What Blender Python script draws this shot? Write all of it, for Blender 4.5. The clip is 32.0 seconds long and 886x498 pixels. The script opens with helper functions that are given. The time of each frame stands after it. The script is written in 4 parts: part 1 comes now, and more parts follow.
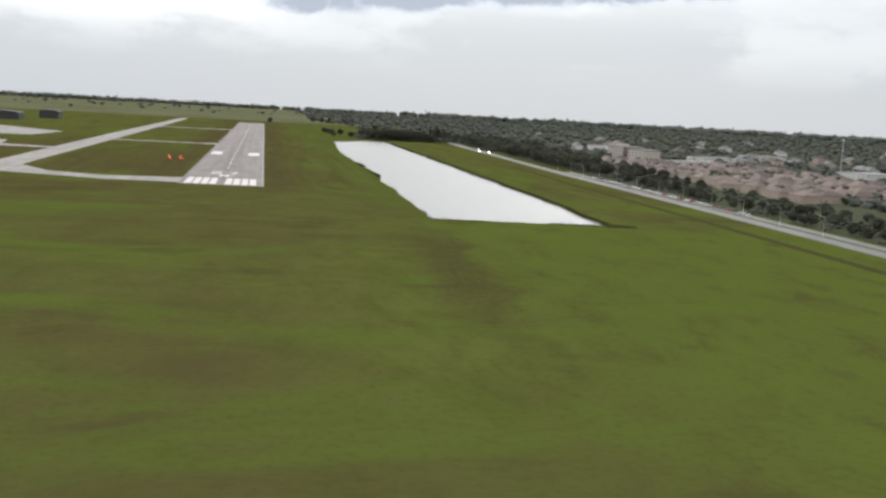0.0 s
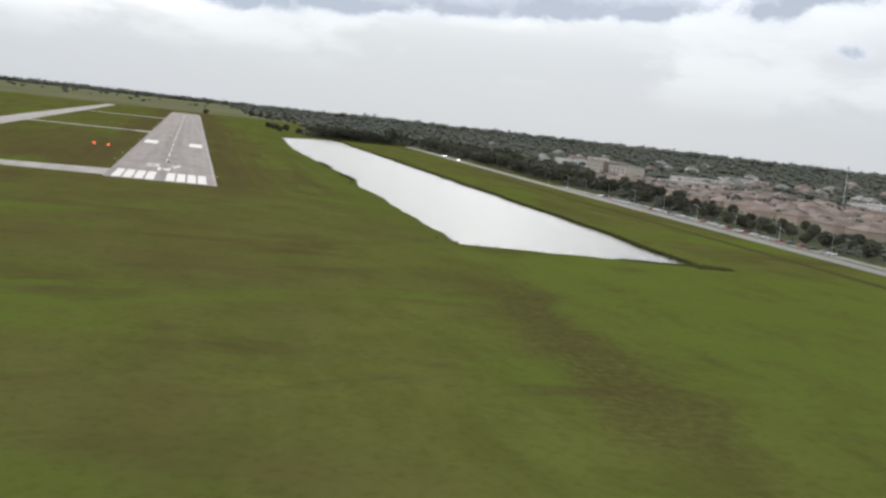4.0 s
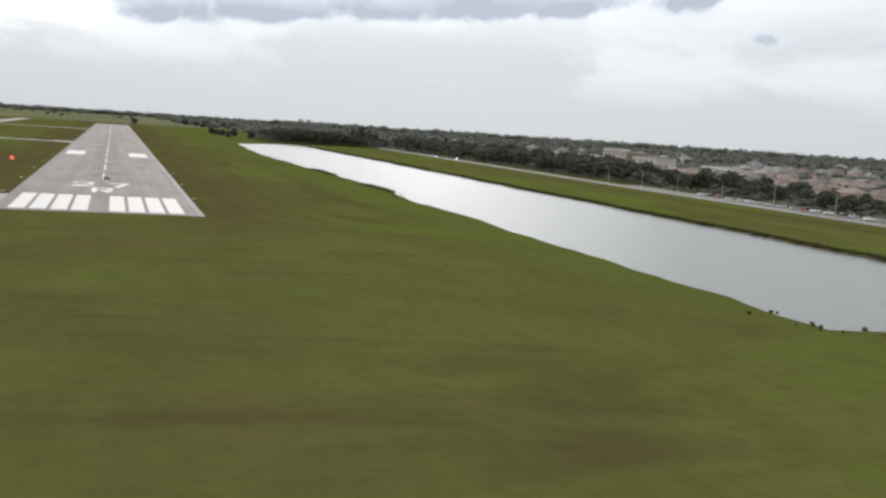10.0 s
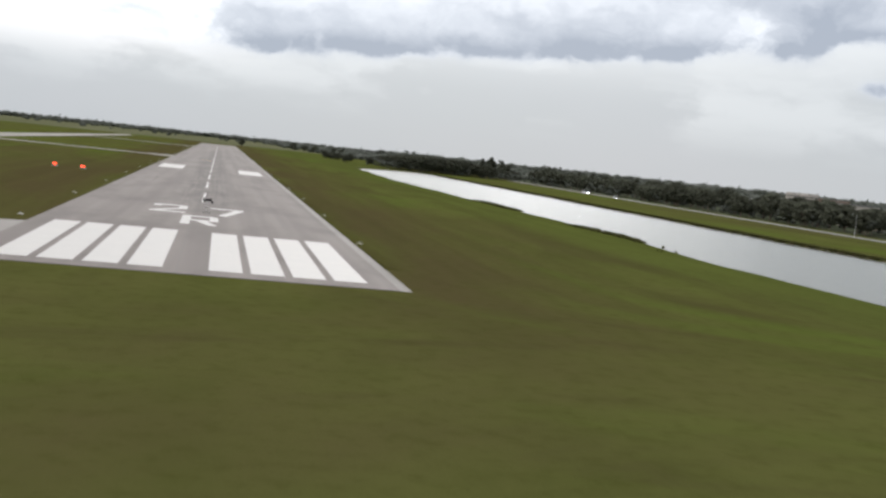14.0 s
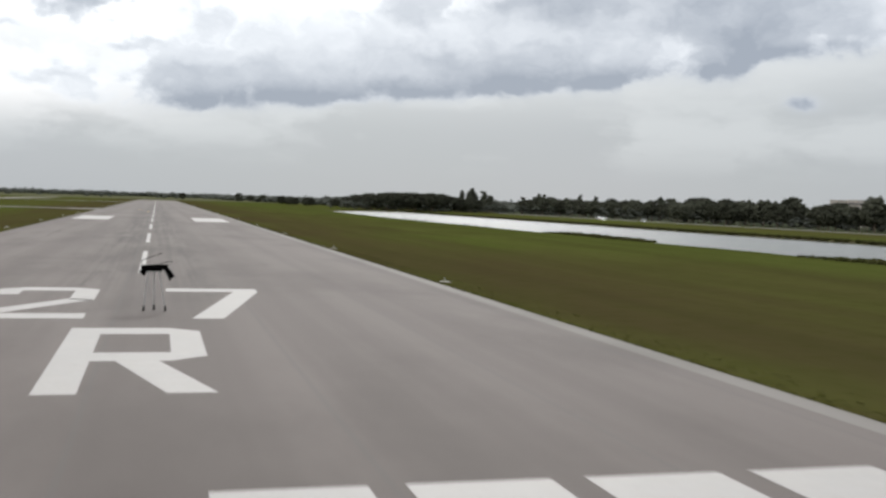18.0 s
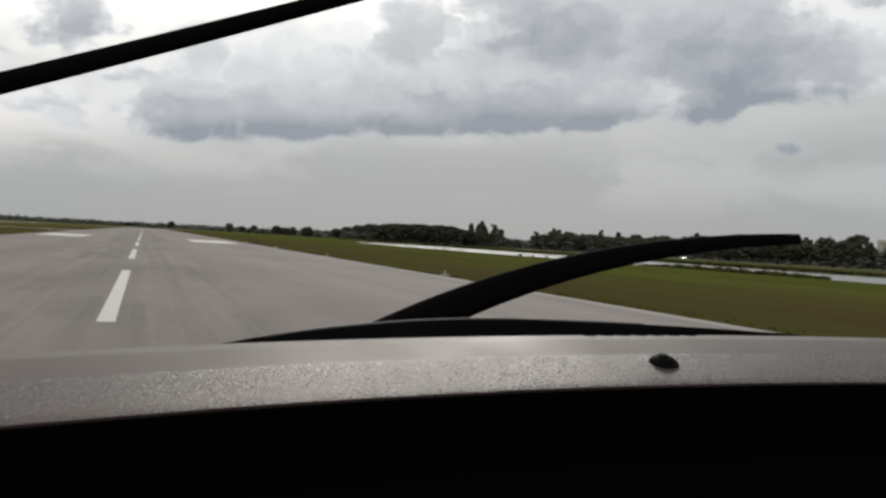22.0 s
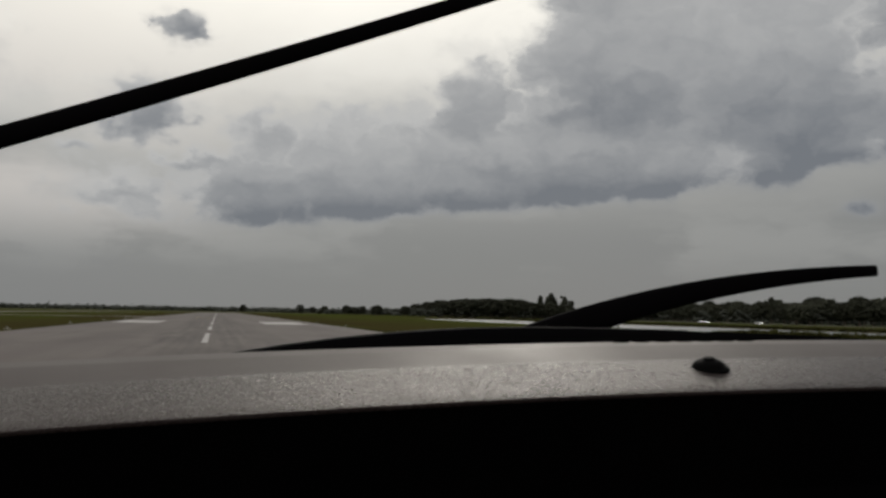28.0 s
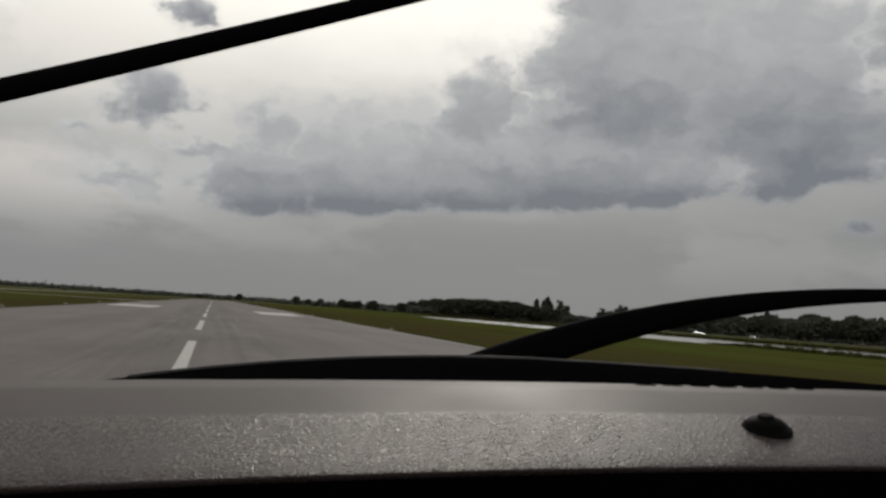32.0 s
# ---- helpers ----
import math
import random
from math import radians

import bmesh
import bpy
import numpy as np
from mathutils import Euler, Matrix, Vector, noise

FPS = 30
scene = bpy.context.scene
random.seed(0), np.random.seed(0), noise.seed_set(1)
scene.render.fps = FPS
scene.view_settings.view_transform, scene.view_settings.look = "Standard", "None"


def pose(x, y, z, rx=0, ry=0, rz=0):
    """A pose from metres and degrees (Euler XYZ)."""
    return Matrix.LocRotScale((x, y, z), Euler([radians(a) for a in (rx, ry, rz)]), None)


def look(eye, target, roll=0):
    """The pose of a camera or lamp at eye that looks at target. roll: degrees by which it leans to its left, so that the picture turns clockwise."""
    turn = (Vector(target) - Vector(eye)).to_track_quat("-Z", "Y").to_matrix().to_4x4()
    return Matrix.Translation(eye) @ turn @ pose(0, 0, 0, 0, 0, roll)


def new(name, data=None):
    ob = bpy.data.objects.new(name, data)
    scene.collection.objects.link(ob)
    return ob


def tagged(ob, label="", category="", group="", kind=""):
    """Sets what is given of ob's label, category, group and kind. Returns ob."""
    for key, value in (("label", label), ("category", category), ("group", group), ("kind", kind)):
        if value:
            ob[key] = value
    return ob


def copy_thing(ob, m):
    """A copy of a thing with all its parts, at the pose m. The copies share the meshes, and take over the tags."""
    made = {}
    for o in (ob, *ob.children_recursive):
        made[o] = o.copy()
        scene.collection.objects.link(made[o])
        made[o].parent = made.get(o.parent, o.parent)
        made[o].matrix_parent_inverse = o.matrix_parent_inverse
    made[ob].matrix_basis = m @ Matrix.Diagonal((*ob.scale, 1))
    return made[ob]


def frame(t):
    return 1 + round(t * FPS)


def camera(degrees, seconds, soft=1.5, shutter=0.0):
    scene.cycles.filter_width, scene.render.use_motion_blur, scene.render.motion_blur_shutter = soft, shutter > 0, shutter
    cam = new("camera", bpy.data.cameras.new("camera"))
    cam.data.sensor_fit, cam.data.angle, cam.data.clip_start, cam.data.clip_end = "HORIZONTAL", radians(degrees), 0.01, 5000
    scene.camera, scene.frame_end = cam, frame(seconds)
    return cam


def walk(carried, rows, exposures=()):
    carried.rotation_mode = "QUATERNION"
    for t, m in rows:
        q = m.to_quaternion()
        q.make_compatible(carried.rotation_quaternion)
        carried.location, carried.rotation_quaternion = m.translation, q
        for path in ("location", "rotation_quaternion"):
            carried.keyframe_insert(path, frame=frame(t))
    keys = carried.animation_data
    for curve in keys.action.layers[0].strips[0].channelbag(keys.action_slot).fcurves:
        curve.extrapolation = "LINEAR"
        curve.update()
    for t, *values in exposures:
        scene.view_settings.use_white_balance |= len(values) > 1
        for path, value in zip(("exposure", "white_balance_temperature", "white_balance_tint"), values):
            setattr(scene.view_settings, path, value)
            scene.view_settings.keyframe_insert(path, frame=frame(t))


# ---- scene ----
from mathutils import geometry

cam = camera(45.04, 32.0, soft=2.7, shutter=0.4)

# seconds, x, y, z in metres, then heading to the right of the runway, tilt up and lean to the left in degrees
PATH = [
    (0.00, 23.050, -601.700, 48.940, 9.82, -7.52, 3.18),
    (0.50, 21.320, -584.650, 47.590, 10.03, -8.03, 2.59),
    (1.00, 19.700, -567.570, 46.250, 9.92, -7.78, 5.71),
    (2.00, 16.390, -533.150, 43.590, 11.10, -6.77, 6.13),
    (5.00, 9.070, -430.190, 35.830, 14.77, -6.81, 6.52),
    (6.00, 6.770, -396.240, 33.000, 12.98, -6.20, 3.67),
    (7.00, 5.170, -362.090, 30.470, 14.86, -6.55, 3.90),
    (8.00, 4.170, -327.540, 28.100, 14.22, -6.50, 3.92),
    (9.00, 3.360, -292.510, 25.840, 16.17, -5.77, 4.59),
    (10.00, 2.860, -256.910, 23.870, 17.42, -6.32, 3.75),
    (11.00, 2.550, -220.910, 21.780, 18.14, -6.06, 5.41),
    (11.20, 2.480, -213.630, 21.340, 18.11, -5.93, 5.28),
    (12.00, 2.720, -184.150, 19.620, 16.36, -7.23, 4.00),
    (12.50, 2.810, -165.670, 18.620, 11.45, -7.21, 6.84),
    (13.00, 2.990, -147.650, 17.340, 12.66, -7.76, 4.47),
    (13.50, 2.680, -130.030, 15.980, 12.32, -5.05, 6.39),
    (16.00, 2.240, -44.770, 10.370, 13.25, -4.88, 2.76),
    (17.00, 1.830, -9.980, 8.210, 15.00, -4.60, 1.70),
    (17.60, 1.200, 11.000, 7.150, 15.43, -3.20, 1.75),
    (18.00, 1.200, 25.200, 6.720, 15.03, -2.42, 1.75),
    (18.40, 1.210, 39.400, 6.250, 14.25, -2.33, 4.64),
    (19.00, 1.900, 60.300, 5.350, 12.75, -3.78, 3.49),
    (19.40, 1.450, 73.300, 4.350, 12.70, -3.20, 5.40),
    (19.70, 1.050, 82.000, 3.370, 12.90, -3.15, 4.60),
    (19.88, 0.900, 86.600, 2.920, 13.10, -3.14, 3.60),
    (20.00, 0.868, 87.784, 2.840, 13.21, -3.13, 3.23),
    (21.00, 0.975, 87.974, 2.842, 13.39, -2.67, 3.87),
    (22.00, 0.934, 87.936, 2.822, 15.65, -0.41, 2.94),
    (23.00, 0.967, 87.914, 2.813, 14.49, 0.03, 1.93),
    (24.00, 0.969, 87.971, 2.804, 14.82, 0.69, 2.23),
    (27.00, 0.988, 87.971, 2.786, 16.70, 2.45, 1.01),
    (28.00, 1.014, 88.049, 2.773, 11.85, 3.48, 0.90),
    (29.00, 1.012, 88.119, 2.783, 10.55, 1.63, 3.08),
    (30.00, 1.020, 87.986, 2.758, 9.14, 1.85, -0.30),
    (31.00, 1.049, 88.140, 2.762, 10.50, 3.18, 1.60),
    (32.00, 1.056, 88.198, 2.785, 11.92, 3.41, 3.70),
]


def carried_pose(x, y, z, heading, tilt, lean):
    a, b = radians(heading), radians(tilt)
    ahead = Vector((math.sin(a) * math.cos(b), math.cos(a) * math.cos(b), math.sin(b)))
    return look((x, y, z), Vector((x, y, z)) + ahead, lean)


walk(cam, [(r[0], carried_pose(*r[1:])) for r in PATH],
     exposures=[(0, 0.1, 6230, 10), (11, 0.1, 6230, 10), (13, 0.0, 6230, 10), (16, -0.2, 6230, 10), (17, -0.06, 6200, 10), (18, -0.32, 6250, 9), (20, -0.35, 6400, 8), (22, -0.68, 6500, 9), (24, -0.94, 6550, 9),
                (27, -1.3, 6550, 9), (28, -1.53, 6600, 9), (29, -1.3, 6600, 9), (32, -1.4, 6600, 9)])

# ------------------------------------------------------------------ sky and sun
SUN_SIDE, SUN_UP = 18.0, 30.0          # degrees to the right of the runway's heading, degrees above the horizon
world = bpy.data.worlds.new("clouded_sky")
scene.world = world
world.use_nodes = True
wt = world.node_tree
wt.nodes.clear()


class Nodes:
    """A short way to write node trees."""

    def __init__(self, tree):
        self.tree = tree

    def put(self, kind, **settings):
        n = self.tree.nodes.new(kind)
        for k, v in settings.items():
            if k == "operation":
                n.operation = v
            elif k == "blend_type":
                n.blend_type = v
            elif k == "data_type":
                n.data_type = v
            elif k == "sky_type":
                n.sky_type = v
            elif k == "vector_type":
                n.vector_type = v
        return n

    def link(self, a, b):
        if isinstance(a, (int, float)):
            b.default_value = a
        elif isinstance(a, tuple):
            b.default_value = a if len(b.default_value) == len(a) else (*a, 1.0)
        else:
            self.tree.links.new(a, b)

    def m(self, op, a, b=0.0, c=0.0, clamp=False):
        n = self.put("ShaderNodeMath", operation=op)
        n.use_clamp = clamp
        self.link(a, n.inputs[0]), self.link(b, n.inputs[1]), self.link(c, n.inputs[2])
        return n.outputs[0]

    def mix(self, f, a, b, blend="MIX"):
        n = self.put("ShaderNodeMix", data_type="RGBA", blend_type=blend)
        self.link(f, n.inputs[0]), self.link(a, n.inputs[6]), self.link(b, n.inputs[7])
        return n.outputs[2]

    def noise(self, vec, scale, detail=4.0, rough=0.55, warp=0.0):
        n = self.put("ShaderNodeTexNoise")
        if vec is not None:
            self.link(vec, n.inputs["Vector"])
        n.inputs["Scale"].default_value, n.inputs["Detail"].default_value = scale, detail
        n.inputs["Roughness"].default_value, n.inputs["Distortion"].default_value = rough, warp
        return n.outputs[0]

    def xyz(self, x, y, z=0.0):
        n = self.put("ShaderNodeCombineXYZ")
        self.link(x, n.inputs[0]), self.link(y, n.inputs[1]), self.link(z, n.inputs[2])
        return n.outputs[0]

    def split(self, v):
        n = self.put("ShaderNodeSeparateXYZ")
        self.link(v, n.inputs[0])
        return n.outputs

    def step(self, x, lo, hi):
        n = self.put("ShaderNodeMapRange")
        n.interpolation_type = "SMOOTHSTEP"
        self.link(x, n.inputs[0])
        n.inputs[1].default_value, n.inputs[2].default_value = lo, hi
        n.inputs[3].default_value, n.inputs[4].default_value = 0.0, 1.0
        return n.outputs[0]


def build_sky():
    s = Nodes(wt)
    ray = s.put("ShaderNodeTexCoord").outputs["Generated"]
    x, y, z = s.split(ray)[:3]
    side = s.m("MULTIPLY", s.m("ARCTAN2", x, y), 57.2958)
    up = s.m("MULTIPLY", s.m("ARCSINE", z), 57.2958)
    flat = s.xyz(s.m("MULTIPLY", side, 0.1), s.m("MULTIPLY", up, 0.16))
    billow = s.noise(flat, 2.6, 5.0, 0.55)
    billow2 = s.noise(s.xyz(s.m("MULTIPLY", side, 0.1), s.m("MULTIPLY", up, 0.16), 7.3), 2.6, 5.0, 0.55)
    curl = s.noise(s.xyz(s.m("MULTIPLY", side, 0.1), s.m("MULTIPLY", up, 0.13), 3.1), 6.5, 3.5, 0.5)
    curl2 = s.noise(s.xyz(s.m("MULTIPLY", side, 0.1), s.m("MULTIPLY", up, 0.13), 11.7), 6.5, 3.5, 0.5)
    sd = s.m("ADD", side, s.m("ADD", s.m("MULTIPLY", s.m("SUBTRACT", billow, 0.5), 5.0), s.m("MULTIPLY", s.m("SUBTRACT", curl, 0.5), 3.2)))
    ud = s.m("ADD", up, s.m("ADD", s.m("MULTIPLY", s.m("SUBTRACT", billow2, 0.5), 3.0), s.m("MULTIPLY", s.m("SUBTRACT", curl2, 0.5), 1.9)))
    # heaps of the grey bank: side, up, half width, half height, weight
    heaps = [(2.6, 6.4, 4.8, 2.4, 1.0), (8.0, 7.1, 5.2, 3.2, 1.1), (13.5, 7.6, 5.4, 3.0, 1.1), (20.0, 8.2, 6.4, 3.0, 1.2),
             (13.6, 11.0, 2.2, 2.8, .9), (21.3, 12.6, 4.6, 4.2, 1.2), (21.3, 17.0, 4.0, 4.0, 1.1), (27.0, 13.0, 6.0, 5.0, 1.25), (30.5, 10.0, 5.0, 3.4, 1.2),
             (35.5, 10.2, 4.6, 2.1, 1.0), (37.5, 15.2, 4.6, 2.2, 1.0), (2.2, 9.2, 2.6, 1.6, .66), (7.0, 9.6, 3.4, 1.6, .62), (10.6, 9.0, 2.6, 1.5, .62),
             (-4.0, 10.2, 2.3, 1.6, .85), (-1.4, 7.9, 2.3, .7, .7), (-2.0, 14.8, 1.4, 1.0, .8), (-7.3, 8.1, 1.3, .45, .55),
             (-5.0, 6.0, 5.0, 1.9, .52), (-22.0, 11.0, 9.0, 4.0, .8), (50.0, 12.0, 9.0, 5.0, .9), (11.3, 5.2, 1.2, .6, .7)]
    total, weigh, crown = None, None, None
    for a, e, ra, re, w in heaps:
        p = s.m("POWER", s.m("DIVIDE", s.m("SUBTRACT", sd, a), ra), 2.0)
        tall = s.m("DIVIDE", s.m("SUBTRACT", ud, e), re)
        h = s.m("MULTIPLY", s.m("EXPONENT", s.m("MULTIPLY", s.m("ADD", p, s.m("POWER", tall, 2.0)), -0.8)), w)
        total = h if total is None else s.m("MAXIMUM", total, h)
        cube = s.m("POWER", h, 3.0)
        weigh = s.m("ADD", cube, 0.001) if weigh is None else s.m("ADD", weigh, cube)
        rise = s.m("MULTIPLY", cube, tall)
        crown = rise if crown is None else s.m("ADD", crown, rise)
    crown = s.m("DIVIDE", crown, weigh)
    # the bank has a level underside that climbs slowly to the right
    under = s.m("SUBTRACT", up, s.m("ADD", s.m("ADD", 3.7, s.m("MULTIPLY", side, 0.082)), s.m("ADD", s.m("ADD", 0.25, s.m("MULTIPLY", billow, 0.9)), s.m("MULTIPLY", s.step(side, 29.5, 31.5), 0.6))))
    below = s.m("MULTIPLY", s.step(side, -3.0, 1.0), s.m("SUBTRACT", 1.0, s.step(up, 8.0, 9.0)))
    cut = s.m("MAXIMUM", s.step(under, -0.75, 0.65), s.m("SUBTRACT", 1.0, below))
    total = s.m("MULTIPLY", total, s.m("ADD", s.m("MULTIPLY", cut, 0.8), 0.2))
    small = s.m("ADD", s.m("POWER", s.m("DIVIDE", s.m("SUBTRACT", s.m("ADD", side, s.m("MULTIPLY", curl, 1.2)), 33.9), 1.2), 2.0), s.m("POWER", s.m("DIVIDE", s.m("SUBTRACT", s.m("ADD", up, s.m("MULTIPLY", curl2, 0.6)), 5.9), 0.5), 2.0))
    total = s.m("MAXIMUM", total, s.m("MULTIPLY", s.m("EXPONENT", s.m("MULTIPLY", small, -0.8)), 0.62))
    wisp = s.noise(s.xyz(s.m("MULTIPLY", sd, 0.1), s.m("MULTIPLY", ud, 0.14), 5.5), 4.2, 5.0, 0.56)
    dense = s.m("ADD", total, s.m("MULTIPLY", s.m("SUBTRACT", wisp, 0.5), 0.5))
    cloud = s.m("ADD", s.m("MULTIPLY", s.step(dense, 0.10, 0.42), 0.35), s.m("MULTIPLY", s.step(dense, 0.30, 0.52), 0.65))
    # each heap is pale on its crown and grey at its foot; the thickest parts are darker still
    thick = None
    for a, e, ra, re, w in [(20.6, 11.0, 4.6, 2.3, 1.0), (30.6, 10.0, 5.0, 2.8, 1.25), (4.2, 5.9, 6.2, 1.5, .85), (11.5, 6.2, 5.5, 1.4, .75), (18.5, 7.2, 8.0, 1.5, .95),
                            (-3.8, 9.9, 1.7, .9, .8), (-2.0, 14.5, 1.1, .6, .7), (33.3, 5.5, 1.6, .6, .3), (13.8, 10.6, 1.8, 2.0, .5), (37.5, 15.0, 4.0, 1.6, .8)]:
        p = s.m("POWER", s.m("DIVIDE", s.m("SUBTRACT", sd, a), ra), 2.0)
        q = s.m("POWER", s.m("DIVIDE", s.m("SUBTRACT", ud, e), re), 2.0)
        h = s.m("MULTIPLY", s.m("EXPONENT", s.m("MULTIPLY", s.m("ADD", p, q), -0.9)), w)
        thick = h if thick is None else s.m("MAXIMUM", thick, h)
    shade = s.m("ADD", s.m("MULTIPLY", crown, -0.24), s.m("MULTIPLY", s.step(dense, 0.30, 0.75), 0.42))
    shade = s.m("ADD", shade, s.m("MULTIPLY", thick, 0.34))
    shade = s.m("ADD", shade, s.m("MULTIPLY", s.m("SUBTRACT", wisp, 0.5), 0.5))
    foot = s.m("MULTIPLY", below, s.m("SUBTRACT", 1.0, s.step(under, 0.0, 1.6)))
    shade = s.m("ADD", shade, s.m("MULTIPLY", foot, 0.34))
    core = s.m("ADD", shade, s.m("MULTIPLY", s.m("SUBTRACT", billow2, 0.45), 0.35), clamp=True)
    # thin high deck, bright round the hidden sun
    sa, se = s.m("DIVIDE", s.m("SUBTRACT", side, SUN_SIDE - 16.0), 30.0), s.m("DIVIDE", s.m("SUBTRACT", up, SUN_UP - 7.0), 10.5)
    glow = s.m("EXPONENT", s.m("MULTIPLY", s.m("ADD", s.m("POWER", sa, 2.0), s.m("POWER", se, 2.0)), -1.0))
    low = s.step(up, 3.5, 18.0)
    veil = s.noise(flat, 0.7, 5.0, 0.6)
    high = s.mix(s.step(side, 25.0, 44.0), (2.25, 2.23, 2.17), (1.15, 1.17, 1.18))      # right-hand sky darkened, mostly out of view, to dim the lake's reflection
    deck = s.mix(low, (0.58, 0.605, 0.62), high)
    deck = s.mix(s.m("MULTIPLY", s.step(veil, 0.35, 0.7), 0.35), deck, (0.62, 0.63, 0.66))
    soft = s.noise(s.xyz(s.m("MULTIPLY", s.m("ADD", side, s.m("MULTIPLY", billow, 8.0)), 0.1), s.m("MULTIPLY", up, 0.3), 4.0), 1.1, 4.0, 0.5)
    lift = s.m("MULTIPLY", s.m("SUBTRACT", 1.0, s.step(up, 6.0, 16.0)), s.step(up, 1.0, 4.0))
    deck = s.mix(s.m("MULTIPLY", s.m("MULTIPLY", s.step(soft, 0.42, 0.62), lift), 0.75), deck, (0.80, 0.82, 0.825))
    pearl = s.m("MULTIPLY", s.m("SUBTRACT", 1.0, s.step(side, -8.0, 6.0)), s.m("MULTIPLY", s.step(up, 2.5, 6.5), s.step(soft, 0.30, 0.60)))
    deck = s.mix(s.m("MULTIPLY", pearl, 0.8), deck, (1.55, 1.48, 1.44))
    deck = s.mix(s.m("MULTIPLY", glow, 1.0, clamp=True), deck, (3.4, 3.28, 3.0))
    dark = s.mix(core, (1.42, 1.43, 1.44), (0.47, 0.515, 0.59))
    lit = s.mix(cloud, deck, dark)
    sky = s.put("ShaderNodeTexSky", sky_type="NISHITA")
    sky.sun_disc = False
    sky.sun_elevation, sky.sun_rotation = radians(SUN_UP), radians(SUN_SIDE)
    blue = s.put("ShaderNodeMix", data_type="RGBA", blend_type="MULTIPLY")
    s.link(1.0, blue.inputs[0]), s.link(sky.outputs[0], blue.inputs[6]), s.link((0.1, 0.1, 0.1), blue.inputs[7])
    both = s.mix(0.97, blue.outputs[2], lit)
    bg = s.put("ShaderNodeBackground")
    s.link(both, bg.inputs[0])
    bg.inputs[1].default_value = 1.0
    s.link(bg.outputs[0], s.put("ShaderNodeOutputWorld").inputs[0])


build_sky()
sun = new("sun", bpy.data.lights.new("sun", "SUN"))
sun.data.energy, sun.data.angle, sun.data.color = 1.75, radians(11), (1.0, 0.95, 0.88)
sa_, su_ = radians(SUN_SIDE), radians(SUN_UP)
sun.matrix_world = look((0, 0, 60), (-60 * math.sin(sa_) * math.cos(su_), -60 * math.cos(sa_) * math.cos(su_), 60 - 60 * math.sin(su_)))


# ------------------------------------------------------------------ materials
def material(name, base, rough=0.8, vary=(), bump=(), spots=None, metal=0.0, spec=0.5, local=False, per_thing=0.0, emit=None):
    """vary: (scale, strength, colour) layers; bump: (scale, height) layers, in metres; spots: another colour in large patches."""
    mt = bpy.data.materials.new(name)
    mt.use_nodes = True
    s = Nodes(mt.node_tree)
    b = mt.node_tree.nodes["Principled BSDF"]
    where = s.put("ShaderNodeTexCoord").outputs["Object"] if local else s.put("ShaderNodeNewGeometry").outputs["Position"]
    col = None
    for scale, strength, other in vary:
        n = s.step(s.noise(where, scale, 5.0, 0.6), 0.35, 0.68)
        col = s.mix(s.m("MULTIPLY", n, strength), col if col is not None else (*base, 1.0), (*other, 1.0))
    if per_thing:
        r = s.put("ShaderNodeObjectInfo").outputs["Random"]
        v = s.m("ADD", 1.0 - per_thing, s.m("MULTIPLY", r, 2 * per_thing))
        g = s.xyz(v, v, v)
        n = s.put("ShaderNodeMix", data_type="RGBA", blend_type="MULTIPLY")
        s.link(1.0, n.inputs[0]), s.link(col if col is not None else (*base, 1.0), n.inputs[6]), s.link(g, n.inputs[7])
        col = n.outputs[2]
    s.link(col if col is not None else (*base, 1.0), b.inputs["Base Color"])
    b.inputs["Roughness"].default_value, b.inputs["Metallic"].default_value = rough, metal
    b.inputs["Specular IOR Level"].default_value = spec
    last = None
    for scale, height in bump:
        n = s.put("ShaderNodeBump")
        n.inputs["Distance"].default_value, n.inputs["Strength"].default_value = height, 1.0
        s.link(s.noise(where, scale, 4.0, 0.6), n.inputs["Height"])
        if last is not None:
            s.link(last, n.inputs["Normal"])
        last = n.outputs[0]
    if last is not None:
        s.link(last, b.inputs["Normal"])
    if emit:
        b.inputs["Emission Color"].default_value, b.inputs["Emission Strength"].default_value = (*emit[0], 1.0), emit[1]
    return mt


